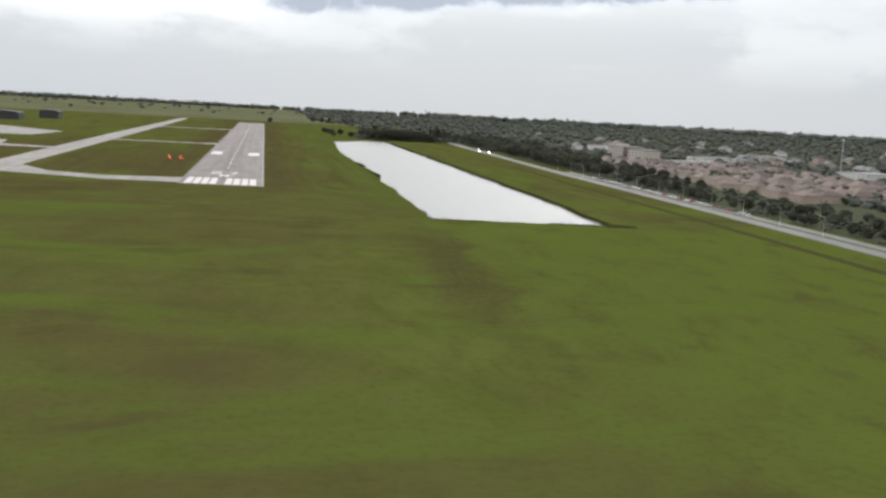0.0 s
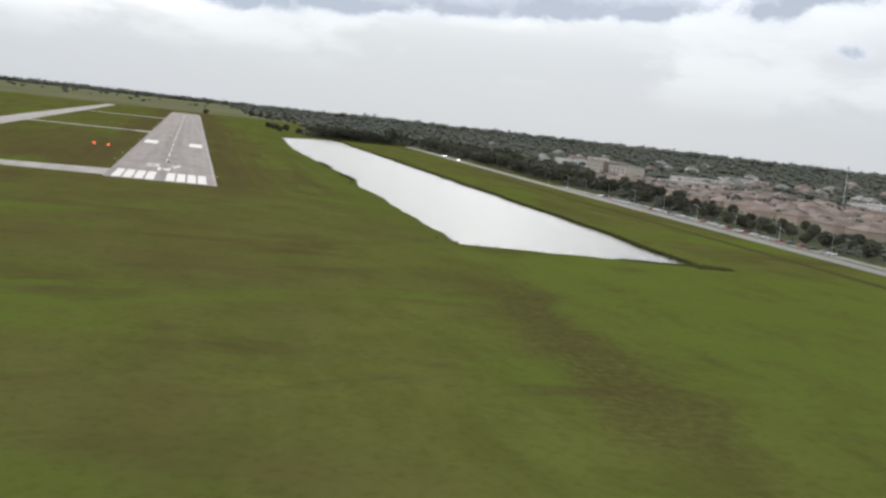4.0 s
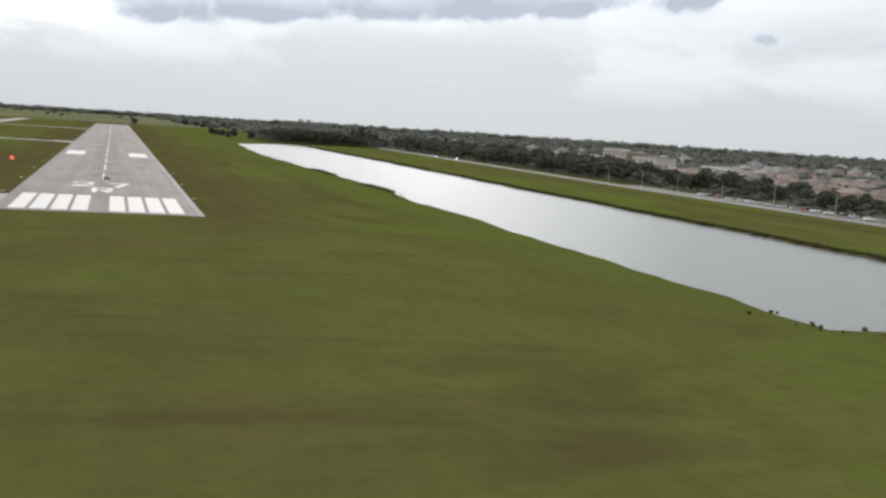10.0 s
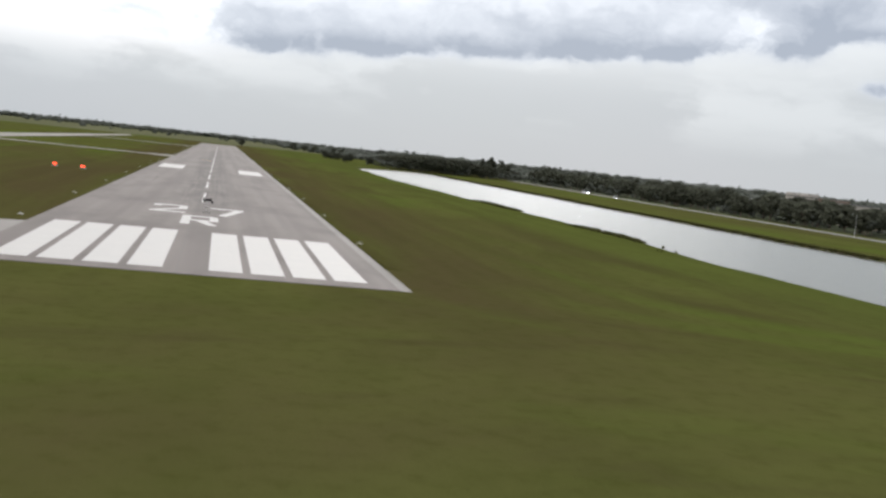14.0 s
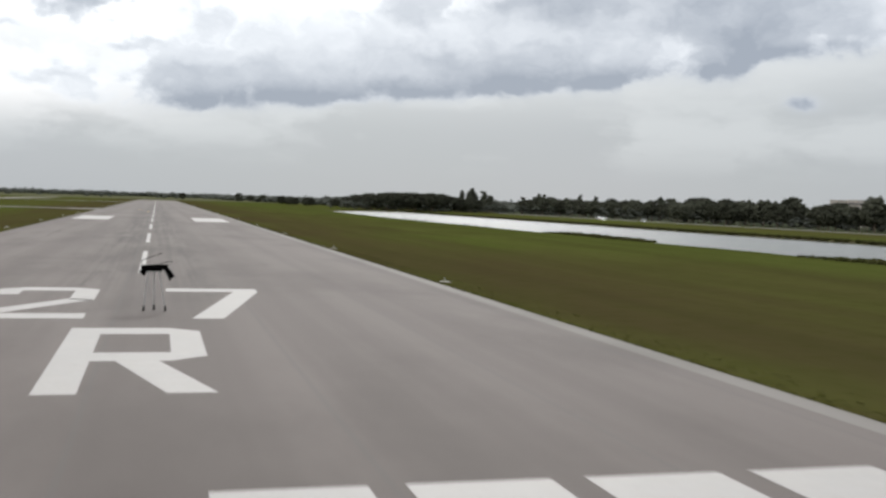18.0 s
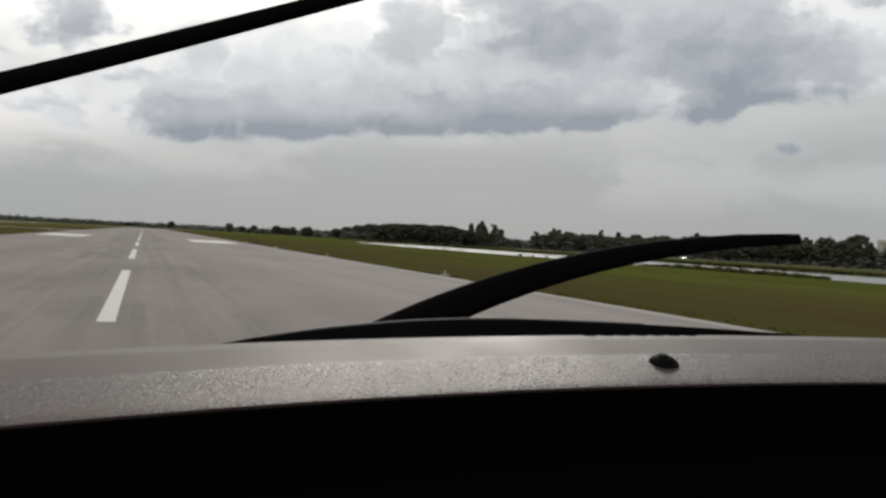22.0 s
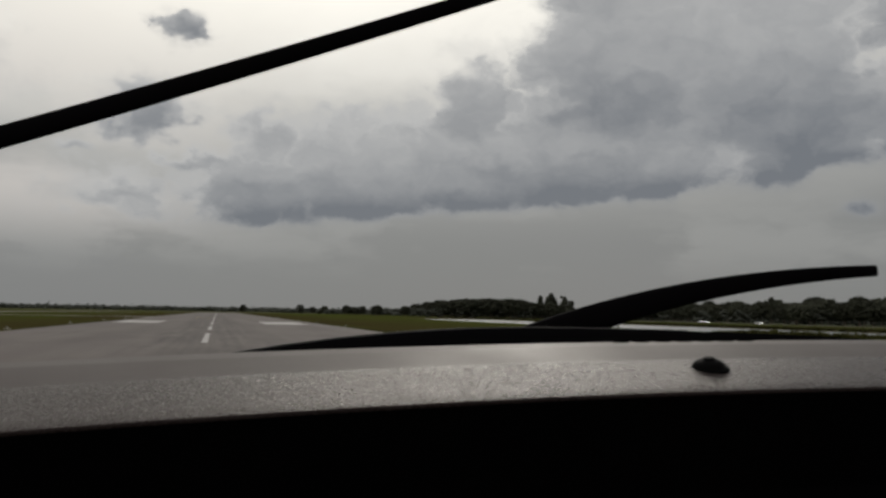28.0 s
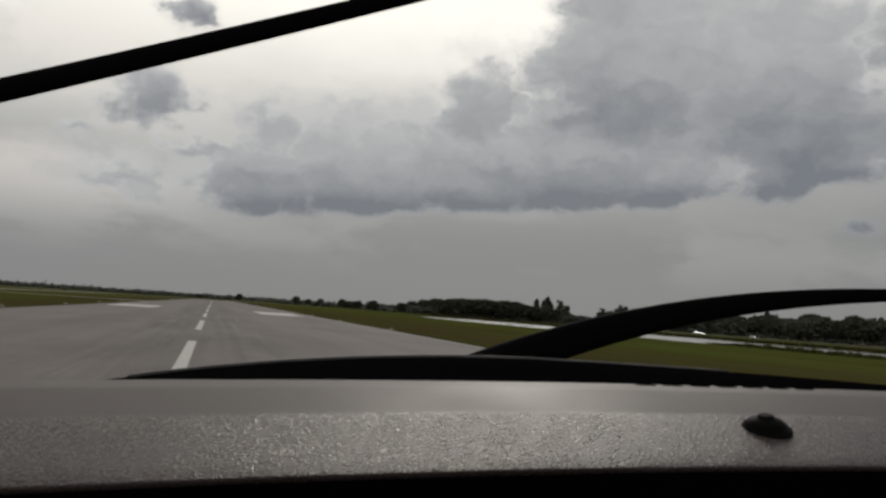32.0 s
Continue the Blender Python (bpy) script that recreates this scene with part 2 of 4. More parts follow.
def grass_material():
    mt = bpy.data.materials.new("mown_grass")
    mt.use_nodes = True
    s = Nodes(mt.node_tree)
    b = mt.node_tree.nodes["Principled BSDF"]
    where = s.put("ShaderNodeNewGeometry").outputs["Position"]
    x, y, z = s.split(where)[:3]
    along = s.noise(s.xyz(s.m("MULTIPLY", x, 0.11), s.m("MULTIPLY", y, 0.006)), 1.0, 5.0, 0.62, 0.4)
    across = s.noise(s.xyz(s.m("MULTIPLY", x, 0.010), s.m("MULTIPLY", y, 0.055), 2.0), 1.0, 5.0, 0.62, 0.5)
    before = s.m("SUBTRACT", 1.0, s.step(y, -40.0, 20.0))
    rows = s.m("ADD", s.m("MULTIPLY", across, before), s.m("MULTIPLY", along, s.m("SUBTRACT", 1.0, before)))
    patch = s.noise(s.xyz(s.m("MULTIPLY", x, 0.013), s.m("MULTIPLY", y, 0.006), 3.1), 1.0, 5.0, 0.62, 0.6)
    tuft = s.noise(s.xyz(s.m("MULTIPLY", x, 0.07), s.m("MULTIPLY", y, 0.032), 8.0), 1.0, 6.0, 0.68, 0.3)
    fine = s.noise(where, 0.5, 5.0, 0.65)
    wob = s.m("MULTIPLY", s.m("SUBTRACT", patch, 0.5), 60.0)
    xw = s.m("ADD", x, wob)
    # dry, thin turf along the runway's sides and on an old track
    side = s.m("ABSOLUTE", xw)
    dry_side = s.m("MULTIPLY", s.step(side, 10.0, 30.0), s.m("SUBTRACT", 1.0, s.step(side, 34.0, 66.0)))
    dry_side = s.m("MULTIPLY", dry_side, s.step(y, -60.0, 30.0))
    track = s.m("MULTIPLY", s.step(xw, 55.0, 85.0), s.m("SUBTRACT", 1.0, s.step(xw, 90.0, 120.0)))
    track = s.m("MULTIPLY", track, s.m("SUBTRACT", 1.0, s.step(y, -60.0, 30.0)))
    field = s.m("MULTIPLY", s.m("SUBTRACT", 1.0, s.step(xw, -40.0, -25.0)), s.m("MULTIPLY", s.step(y, 30.0, 70.0), s.m("SUBTRACT", 1.0, s.step(y, 420.0, 560.0))))
    dry = s.m("MAXIMUM", s.m("MAXIMUM", s.m("MULTIPLY", dry_side, 0.74), s.m("MULTIPLY", track, 0.35)), s.m("MULTIPLY", field, 0.55))
    plain = s.m("MULTIPLY", before, s.m("SUBTRACT", 1.0, s.step(s.m("ADD", xw, 0.0), 10.0, 60.0)))
    dry = s.m("ADD", dry, s.m("MULTIPLY", plain, 0.28))
    dry = s.m("ADD", dry, s.m("MULTIPLY", s.m("SUBTRACT", rows, 0.5), 0.8))
    dry = s.m("ADD", dry, s.m("MULTIPLY", s.m("SUBTRACT", tuft, 0.5), 0.9))
    dry = s.m("ADD", dry, s.m("MULTIPLY", s.m("SUBTRACT", patch, 0.45), 2.3), clamp=True)
    green = s.mix(s.step(tuft, 0.3, 0.7), (0.054, 0.0590, 0.0160, 1), (0.074, 0.081, 0.0220, 1))
    col = s.mix(dry, green, (0.056, 0.0455, 0.0205, 1))
    sx = s.m("MULTIPLY", x, s.m("SUBTRACT", 0.034, s.m("MULTIPLY", before, 0.018)))
    sy = s.m("MULTIPLY", y, s.m("ADD", 0.007, s.m("MULTIPLY", before, 0.027)))
    stain = s.noise(s.xyz(sx, sy, 21.0), 1.0, 6.0, 0.66, 0.8)
    col = s.mix(s.m("MULTIPLY", s.step(stain, 0.50, 0.68), 0.65), col, (0.044, 0.037, 0.0165, 1))
    lush = s.noise(s.xyz(s.m("MULTIPLY", sx, 0.6), s.m("MULTIPLY", sy, 0.5), 33.0), 1.0, 5.0, 0.6, 0.5)
    corner = s.m("MULTIPLY", s.step(xw, 40.0, 120.0), s.m("SUBTRACT", 1.0, s.step(s.m("ADD", y, s.m("MULTIPLY", wob, 1.2)), -170.0, -110.0)))
    fresh = s.m("MAXIMUM", s.m("MULTIPLY", s.step(lush, 0.50, 0.64), s.m("SUBTRACT", 1.0, s.m("MULTIPLY", dry_side, 0.9))), s.m("MULTIPLY", corner, s.step(tuft, 0.3, 0.55)))
    col = s.mix(s.m("MULTIPLY", fresh, 0.8), col, (0.063, 0.083, 0.0160, 1))
    worn = s.m("MULTIPLY", s.m("SUBTRACT", tuft, 0.5), 42.0)
    lane = s.m("ABSOLUTE", s.m("SUBTRACT", s.m("ADD", x, worn), s.m("ADD", 83.0, s.m("MULTIPLY", s.m("ADD", y, 290.0), 0.06))))
    lane = s.m("MULTIPLY", s.m("SUBTRACT", 1.0, s.step(lane, 2.0, 15.0)), s.m("MULTIPLY", s.m("SUBTRACT", 1.0, s.step(y, -225.0, -165.0)), s.step(y, -390.0, -310.0)))
    col = s.mix(s.m("MULTIPLY", s.m("MULTIPLY", lane, s.step(fine, 0.25, 0.6)), 0.7), col, (0.043, 0.034, 0.0165, 1))
    bankside = s.m("MULTIPLY", s.m("MULTIPLY", s.step(s.m("ADD", x, s.m("MULTIPLY", s.m("SUBTRACT", tuft, 0.5), 40.0)), 62.0, 92.0), s.step(y, -150.0, -90.0)), s.m("SUBTRACT", 1.0, s.step(x, 100.0, 230.0)))
    col = s.mix(s.m("MULTIPLY", bankside, 0.6), col, (0.057, 0.071, 0.0165, 1))
    col = s.mix(s.m("MULTIPLY", s.step(fine, 0.45, 0.75), 0.35), col, (0.030, 0.034, 0.006, 1))
    # mowing swaths along the runway
    swath = s.noise(s.xyz(s.m("MULTIPLY", s.m("ADD", x, s.m("MULTIPLY", patch, 14.0)), 0.2), s.m("MULTIPLY", y, 0.0035), 14.0), 1.0, 3.0, 0.55, 0.2)
    after = s.m("SUBTRACT", 1.0, before)
    col = s.mix(s.m("MULTIPLY", s.m("MULTIPLY", s.step(swath, 0.46, 0.66), after), 0.22), col, (0.038, 0.038, 0.012, 1))
    col = s.mix(s.m("MULTIPLY", s.m("MULTIPLY", s.m("SUBTRACT", 1.0, s.step(swath, 0.32, 0.48)), after), 0.14), col, (0.078, 0.080, 0.022, 1))
    # rough scrubland beyond the airfield; distance haze is put into its grey
    out = s.m("MAXIMUM", s.step(s.m("ADD", y, wob), 1620.0, 1800.0), s.step(x, 288.0, 296.0))
    out = s.m("MAXIMUM", out, s.m("SUBTRACT", 1.0, s.step(s.m("ADD", x, wob), -900.0, -700.0)))
    scrub = s.mix(s.step(s.noise(where, 0.006, 6.0, 0.65), 0.35, 0.65), (0.075, 0.080, 0.040, 1), (0.105, 0.105, 0.065, 1))
    wooded = s.mix(s.step(s.noise(where, 0.02, 5.0, 0.6), 0.35, 0.65), (0.050, 0.056, 0.036, 1), (0.064, 0.070, 0.046, 1))
    scrub = s.mix(s.step(s.m("ADD", x, wob), 190.0, 290.0), scrub, wooded)
    col = s.mix(out, col, scrub)
    s.link(col, b.inputs["Base Color"])
    b.inputs["Roughness"].default_value, b.inputs["Specular IOR Level"].default_value = 1.0, 0.0
    n = s.put("ShaderNodeBump")
    n.inputs["Distance"].default_value = 0.12
    s.link(s.noise(where, 2.5, 5.0, 0.7), n.inputs["Height"])
    s.link(n.outputs[0], b.inputs["Normal"])
    return mt


def pavement_material(name, base, worn, streaks):
    """Grooved asphalt: pale wear, and rubber laid along y round the centre line where streaks is set."""
    mt = bpy.data.materials.new(name)
    mt.use_nodes = True
    s = Nodes(mt.node_tree)
    b = mt.node_tree.nodes["Principled BSDF"]
    where = s.put("ShaderNodeNewGeometry").outputs["Position"]
    x, y, z = s.split(where)[:3]
    lanes = s.noise(s.xyz(s.m("MULTIPLY", x, 0.26), s.m("MULTIPLY", y, 0.004)), 1.0, 3.0, 0.5)
    patch = s.noise(s.xyz(s.m("MULTIPLY", x, 0.08), s.m("MULTIPLY", y, 0.03), 5.0), 1.0, 5.0, 0.6)
    grit = s.noise(where, 14.0, 4.0, 0.7)
    col = s.mix(s.step(lanes, 0.35, 0.66), (*base, 1), (*worn, 1))
    col = s.mix(s.m("MULTIPLY", s.step(patch, 0.42, 0.7), 0.7), col, (base[0] * .72, base[1] * .71, base[2] * .7, 1))
    if streaks:
        # tyre rubber: long fine streaks, blotches on both sides of the centre line, and a few single skids
        rub = s.noise(s.xyz(s.m("MULTIPLY", x, 1.3), s.m("MULTIPLY", y, 0.012), 2.0), 1.0, 4.0, 0.65, 0.3)
        blot = s.noise(s.xyz(s.m("MULTIPLY", x, 0.35), s.m("MULTIPLY", y, 0.045), 9.0), 1.0, 5.0, 0.65, 0.4)
        tracks = s.m("DIVIDE", s.m("SUBTRACT", s.m("ABSOLUTE", x), 2.6), 2.4)
        close = s.m("ADD", s.m("EXPONENT", s.m("MULTIPLY", s.m("POWER", tracks, 2.0), -1.0)), s.m("MULTIPLY", s.m("EXPONENT", s.m("MULTIPLY", s.m("POWER", s.m("DIVIDE", x, 9.0), 2.0), -1.0)), 0.35), clamp=True)
        along = s.m("MULTIPLY", s.step(y, 70.0, 120.0), s.m("SUBTRACT", 1.0, s.step(y, 700.0, 950.0)))
        amount = s.m("MULTIPLY", s.m("MULTIPLY", close, along), s.m("ADD", s.m("MULTIPLY", s.step(rub, 0.38, 0.60), 0.45), s.m("MULTIPLY", s.step(blot, 0.42, 0.66), 0.65)))
        col = s.mix(s.m("MULTIPLY", amount, 0.8), col, (0.058, 0.050, 0.046, 1))
        skid = s.noise(s.xyz(s.m("MULTIPLY", s.m("ADD", x, s.m("MULTIPLY", y, 0.02)), 1.6), s.m("MULTIPLY", y, 0.016), 31.0), 1.0, 2.0, 0.5)
        col = s.mix(s.m("MULTIPLY", s.m("MULTIPLY", s.step(skid, 0.70, 0.76), along), 0.7), col, (0.055, 0.048, 0.044, 1))
        seam = s.m("LESS_THAN", s.m("ABSOLUTE", s.m("SUBTRACT", s.m("PINGPONG", s.m("ADD", x, 100.0), 3.81), 0.05)), 0.05)
        col = s.mix(s.m("MULTIPLY", seam, 0.3), col, (0.1, 0.095, 0.09, 1))
    col = s.mix(s.m("MULTIPLY", s.step(grit, 0.5, 0.8), 0.18), col, (0.1, 0.1, 0.1, 1))
    s.link(col, b.inputs["Base Color"])
    b.inputs["Roughness"].default_value, b.inputs["Specular IOR Level"].default_value = 0.85, 0.3
    n = s.put("ShaderNodeBump")
    n.inputs["Distance"].default_value = 0.006
    s.link(grit, n.inputs["Height"])
    s.link(n.outputs[0], b.inputs["Normal"])
    return mt


def water_material():
    mt = bpy.data.materials.new("lake_water")
    mt.use_nodes = True
    s = Nodes(mt.node_tree)
    b = mt.node_tree.nodes["Principled BSDF"]
    where = s.put("ShaderNodeNewGeometry").outputs["Position"]
    b.inputs["Base Color"].default_value = (0.045, 0.05, 0.04, 1)
    b.inputs["Roughness"].default_value, b.inputs["IOR"].default_value = 0.25, 1.33
    b.inputs["Specular IOR Level"].default_value = 0.4
    big, small = s.put("ShaderNodeBump"), s.put("ShaderNodeBump")
    big.inputs["Distance"].default_value, small.inputs["Distance"].default_value = 0.12, 0.05
    s.link(s.noise(where, 0.35, 3.0, 0.5), big.inputs["Height"])
    s.link(s.noise(where, 2.2, 3.0, 0.6), small.inputs["Height"])
    s.link(big.outputs[0], small.inputs["Normal"])
    s.link(small.outputs[0], b.inputs["Normal"])
    return mt


GRASS = grass_material()
RUNWAY = pavement_material("grooved_asphalt", (0.112, 0.095, 0.088), (0.142, 0.122, 0.113), True)
TAXI = pavement_material("taxiway_asphalt", (0.165, 0.153, 0.14), (0.215, 0.2, 0.186), False)
ROAD = pavement_material("road_asphalt", (0.085, 0.083, 0.080), (0.115, 0.112, 0.106), False)
WATER = water_material()
PAINT = material("worn_white_paint", (0.345, 0.336, 0.328), 0.7, vary=((0.25, 0.4, (0.40, 0.38, 0.36)), (1.4, 0.35, (0.33, 0.305, 0.285)), (7.0, 0.4, (0.40, 0.375, 0.36))), bump=((12.0, 0.004),))
YELLOW = material("worn_yellow_paint", (0.60, 0.36, 0.06), 0.7, vary=((2.0, 0.4, (0.38, 0.27, 0.1)),))
MUD = material("wet_bank_soil", (0.085, 0.07, 0.04), 0.9, vary=((0.4, 0.7, (0.06, 0.075, 0.02)),), bump=((1.2, 0.12),), spec=0.0)
DITCH = material("dark_ditch_soil", (0.040, 0.038, 0.017), 1.0, vary=((0.3, 0.6, (0.050, 0.054, 0.016)),), bump=((1.2, 0.12),), spec=0.0)
BARK = material("grey_brown_bark", (0.13, 0.10, 0.075), 0.95, vary=((3.0, 0.5, (0.07, 0.055, 0.04)),), bump=((6.0, 0.03),))
# leaf green lightened towards grey to stand in for haze
LEAF = material("haze_tinted_foliage", (0.056, 0.059, 0.044), 1.0, vary=((0.35, 0.6, (0.066, 0.068, 0.048)), (1.6, 0.3, (0.043, 0.046, 0.034))), spec=0.0, per_thing=0.3)
# distance haze is put into this colour: foliage made paler and greyer
WOOD = material("haze_tinted_far_foliage", (0.058, 0.063, 0.051), 1.0, vary=((0.006, 0.7, (0.078, 0.082, 0.069)), (0.05, 0.5, (0.046, 0.051, 0.042))), spec=0.1)
REED = material("bank_reeds", (0.042, 0.046, 0.016), 1.0, vary=((1.0, 0.6, (0.055, 0.047, 0.02)),), spec=0.0)
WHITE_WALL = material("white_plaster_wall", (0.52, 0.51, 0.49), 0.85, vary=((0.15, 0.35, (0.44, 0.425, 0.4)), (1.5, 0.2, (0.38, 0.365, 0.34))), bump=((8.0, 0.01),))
TAN_WALL = material("tan_stucco_wall", (0.31, 0.25, 0.2), 0.9, vary=((0.3, 0.4, (0.4, 0.34, 0.29)),), bump=((6.0, 0.01),), per_thing=0.25)
CLAY = material("clay_tile_roof", (0.100, 0.073, 0.061), 0.95, vary=((0.05, 0.6, (0.134, 0.104, 0.088)), (0.5, 0.45, (0.070, 0.052, 0.044)), (4.0, 0.4, (0.085, 0.056, 0.045))), bump=((9.0, 0.04),), per_thing=0.4)
GREY_ROOF = material("grey_flat_roof", (0.120, 0.117, 0.115), 0.9, vary=((0.2, 0.4, (0.165, 0.16, 0.156)),), per_thing=0.2)
CREAM_WALL = material("cream_render_wall", (0.42, 0.385, 0.34), 0.88, vary=((0.15, 0.35, (0.31, 0.285, 0.245)), (1.5, 0.2, (0.27, 0.25, 0.215))), bump=((8.0, 0.01),))
BROWN_WALL = material("brown_render_wall", (0.17, 0.125, 0.095), 0.9, vary=((0.2, 0.4, (0.14, 0.10, 0.08)),), bump=((8.0, 0.01),))
TINTED = material("grey_tinted_pane", (0.12, 0.12, 0.125), 0.15, vary=((0.2, 0.3, (0.09, 0.092, 0.1)),), spec=0.5)
DARK_METAL = material("dark_hangar_steel", (0.030, 0.031, 0.033), 0.9, vary=((0.4, 0.5, (0.045, 0.044, 0.041)),), bump=((3.0, 0.02),))
PANE = material("dark_window_pane", (0.03, 0.035, 0.04), 0.08, vary=((0.2, 0.3, (0.05, 0.055, 0.06)),), spec=0.6)
CAR_PAINT = [material(n, c, 0.25, vary=((1.0, 0.15, tuple(v * .8 for v in c)),), spec=0.6) for n, c in
             (("white_car_paint", (0.8, 0.8, 0.8)), ("silver_car_paint", (0.5, 0.51, 0.52)), ("dark_car_paint", (0.03, 0.03, 0.035)), ("red_car_paint", (0.3, 0.03, 0.03)))]
RUBBER = material("black_rubber", (0.02, 0.02, 0.02), 0.85, vary=((8.0, 0.4, (0.035, 0.033, 0.03)),))
STEEL = material("galvanised_steel", (0.45, 0.45, 0.45), 0.45, vary=((3.0, 0.3, (0.33, 0.33, 0.33)),), metal=0.7)
CONCRETE = material("pale_concrete", (0.36, 0.345, 0.32), 0.9, vary=((1.5, 0.4, (0.38, 0.36, 0.33)),), bump=((10.0, 0.01),))
ORANGE = material("orange_housing", (0.5, 0.16, 0.03), 0.6, vary=((2.0, 0.3, (0.35, 0.12, 0.04)),))
RED_LAMP = material("red_lamp_lens", (0.5, 0.02, 0.01), 0.3, emit=((1.0, 0.05, 0.02), 12.0))
LIT_LAMP = material("lit_headlight_lens", (0.6, 0.6, 0.58), 0.3, emit=((1.0, 0.97, 0.9), 36.0))
TAIL_LAMP = material("red_tail_lens", (0.25, 0.02, 0.015), 0.3)
WHITE_LAMP = material("clear_lamp_lens", (0.3, 0.3, 0.28), 0.25)


# ------------------------------------------------------------------ mesh helpers
def mesh_of(name, bm):
    me = bpy.data.meshes.new(name)
    bm.to_mesh(me)
    bm.free()
    return me


def part(name, shape, mat, parent=None, label="", smooth=False):
    """Links a bmesh or a mesh as ONE object under a thing or under a part."""
    me = shape if isinstance(shape, bpy.types.Mesh) else mesh_of(name, shape)
    if not me.materials:
        me.materials.append(mat)
    if smooth:
        me.shade_smooth()
    ob = new(name, me)
    if parent is not None:
        ob.parent = parent
    if label:
        ob["label"] = label
    return ob


def box(x0, x1, y0, y1, z0, z1, bevel=0.0, bm=None):
    bm = bm or bmesh.new()
    vs = bmesh.ops.create_cube(bm, size=1.0)["verts"]
    for v in vs:
        v.co = Vector((x0 + (v.co.x + .5) * (x1 - x0), y0 + (v.co.y + .5) * (y1 - y0), z0 + (v.co.z + .5) * (z1 - z0)))
    if bevel:
        es = list({e for v in vs for e in v.link_edges})
        bmesh.ops.bevel(bm, geom=es, offset=bevel, segments=2, affect="EDGES")
    return bm


def tube(bm, a, b, r0, r1, n=10):
    a, b = Vector(a), Vector(b)
    turn = (b - a).to_track_quat("Z", "Y").to_matrix()
    rings = [[bm.verts.new(p + turn @ Vector((r * math.cos(k * math.tau / n), r * math.sin(k * math.tau / n), 0))) for k in range(n)] for p, r in ((a, r0), (b, r1))]
    for k in range(n):
        bm.faces.new((rings[0][k], rings[0][(k + 1) % n], rings[1][(k + 1) % n], rings[1][k]))
    bm.faces.new(rings[1]), bm.faces.new(rings[0][::-1])
    return bm


def slab(outline, z0, z1, bm=None):
    """A flat plate with sides from an outline run anticlockwise."""
    bm = bm or bmesh.new()
    top = [bm.verts.new((x, y, z1)) for x, y in outline]
    low = [bm.verts.new((x, y, z0)) for x, y in outline]
    f = bm.faces.new(top)
    n = len(top)
    for k in range(n):
        bm.faces.new((low[k], low[(k + 1) % n], top[(k + 1) % n], top[k]))
    bmesh.ops.triangulate(bm, faces=[f])
    return bm


def lathe(profile, n=28, bm=None, at=(0, 0, 0)):
    """A turned shape from (radius, height) pairs, from the foot up."""
    bm = bm or bmesh.new()
    rings = [[bm.verts.new((at[0] + r * math.cos(k * math.tau / n), at[1] + r * math.sin(k * math.tau / n), at[2] + h)) for k in range(n)] for r, h in profile]
    for a, b in zip(rings, rings[1:]):
        for k in range(n):
            bm.faces.new((a[k], a[(k + 1) % n], b[(k + 1) % n], b[k]))
    bm.faces.new(rings[-1])
    return bm


def thing(name, label, category, at=(0, 0, 0), group="", kind=""):
    ob = new(name)
    ob.location = at
    return tagged(ob, label, category, group, kind)


# ------------------------------------------------------------------ ground and lake
def bank(y, base, seed):
    return base + 3.2 * noise.noise((seed, y / 55.0, 0)) + 1.6 * noise.noise((seed, y / 14.0, 4.0))


def lake_outline():
    pts = []
    for k in range(18):                               # near shore
        u = k / 18
        pts.append((98 + u * 80, -134 - 8 * u + 1.5 * noise.noise((u * 9, 8.0, 0))))
    for k in range(130):                              # far side bank
        y = -142 + k * 7.6
        pts.append((bank(y, 179 + 5 * min(1, (y + 142) / 90), 2.0), y))
    pts += [(172, 842), (150, 812), (130, 778)]
    for k in range(116):                              # bank towards the runway
        y = 745 - k * 7.6
        pts.append((bank(y, 98.5 + 3 * math.exp(-((y - 200) / 120) ** 2) + 11 * max(0, (y - 500) / 245), 5.0), y))
    return pts


def inside(x, y, loop):
    hit = False
    for (x0, y0), (x1, y1) in zip(loop, loop[1:] + loop[:1]):
        if (y0 > y) != (y1 > y) and x < x0 + (y - y0) / (y1 - y0) * (x1 - x0):
            hit = not hit
    return hit


SHORE = lake_outline()


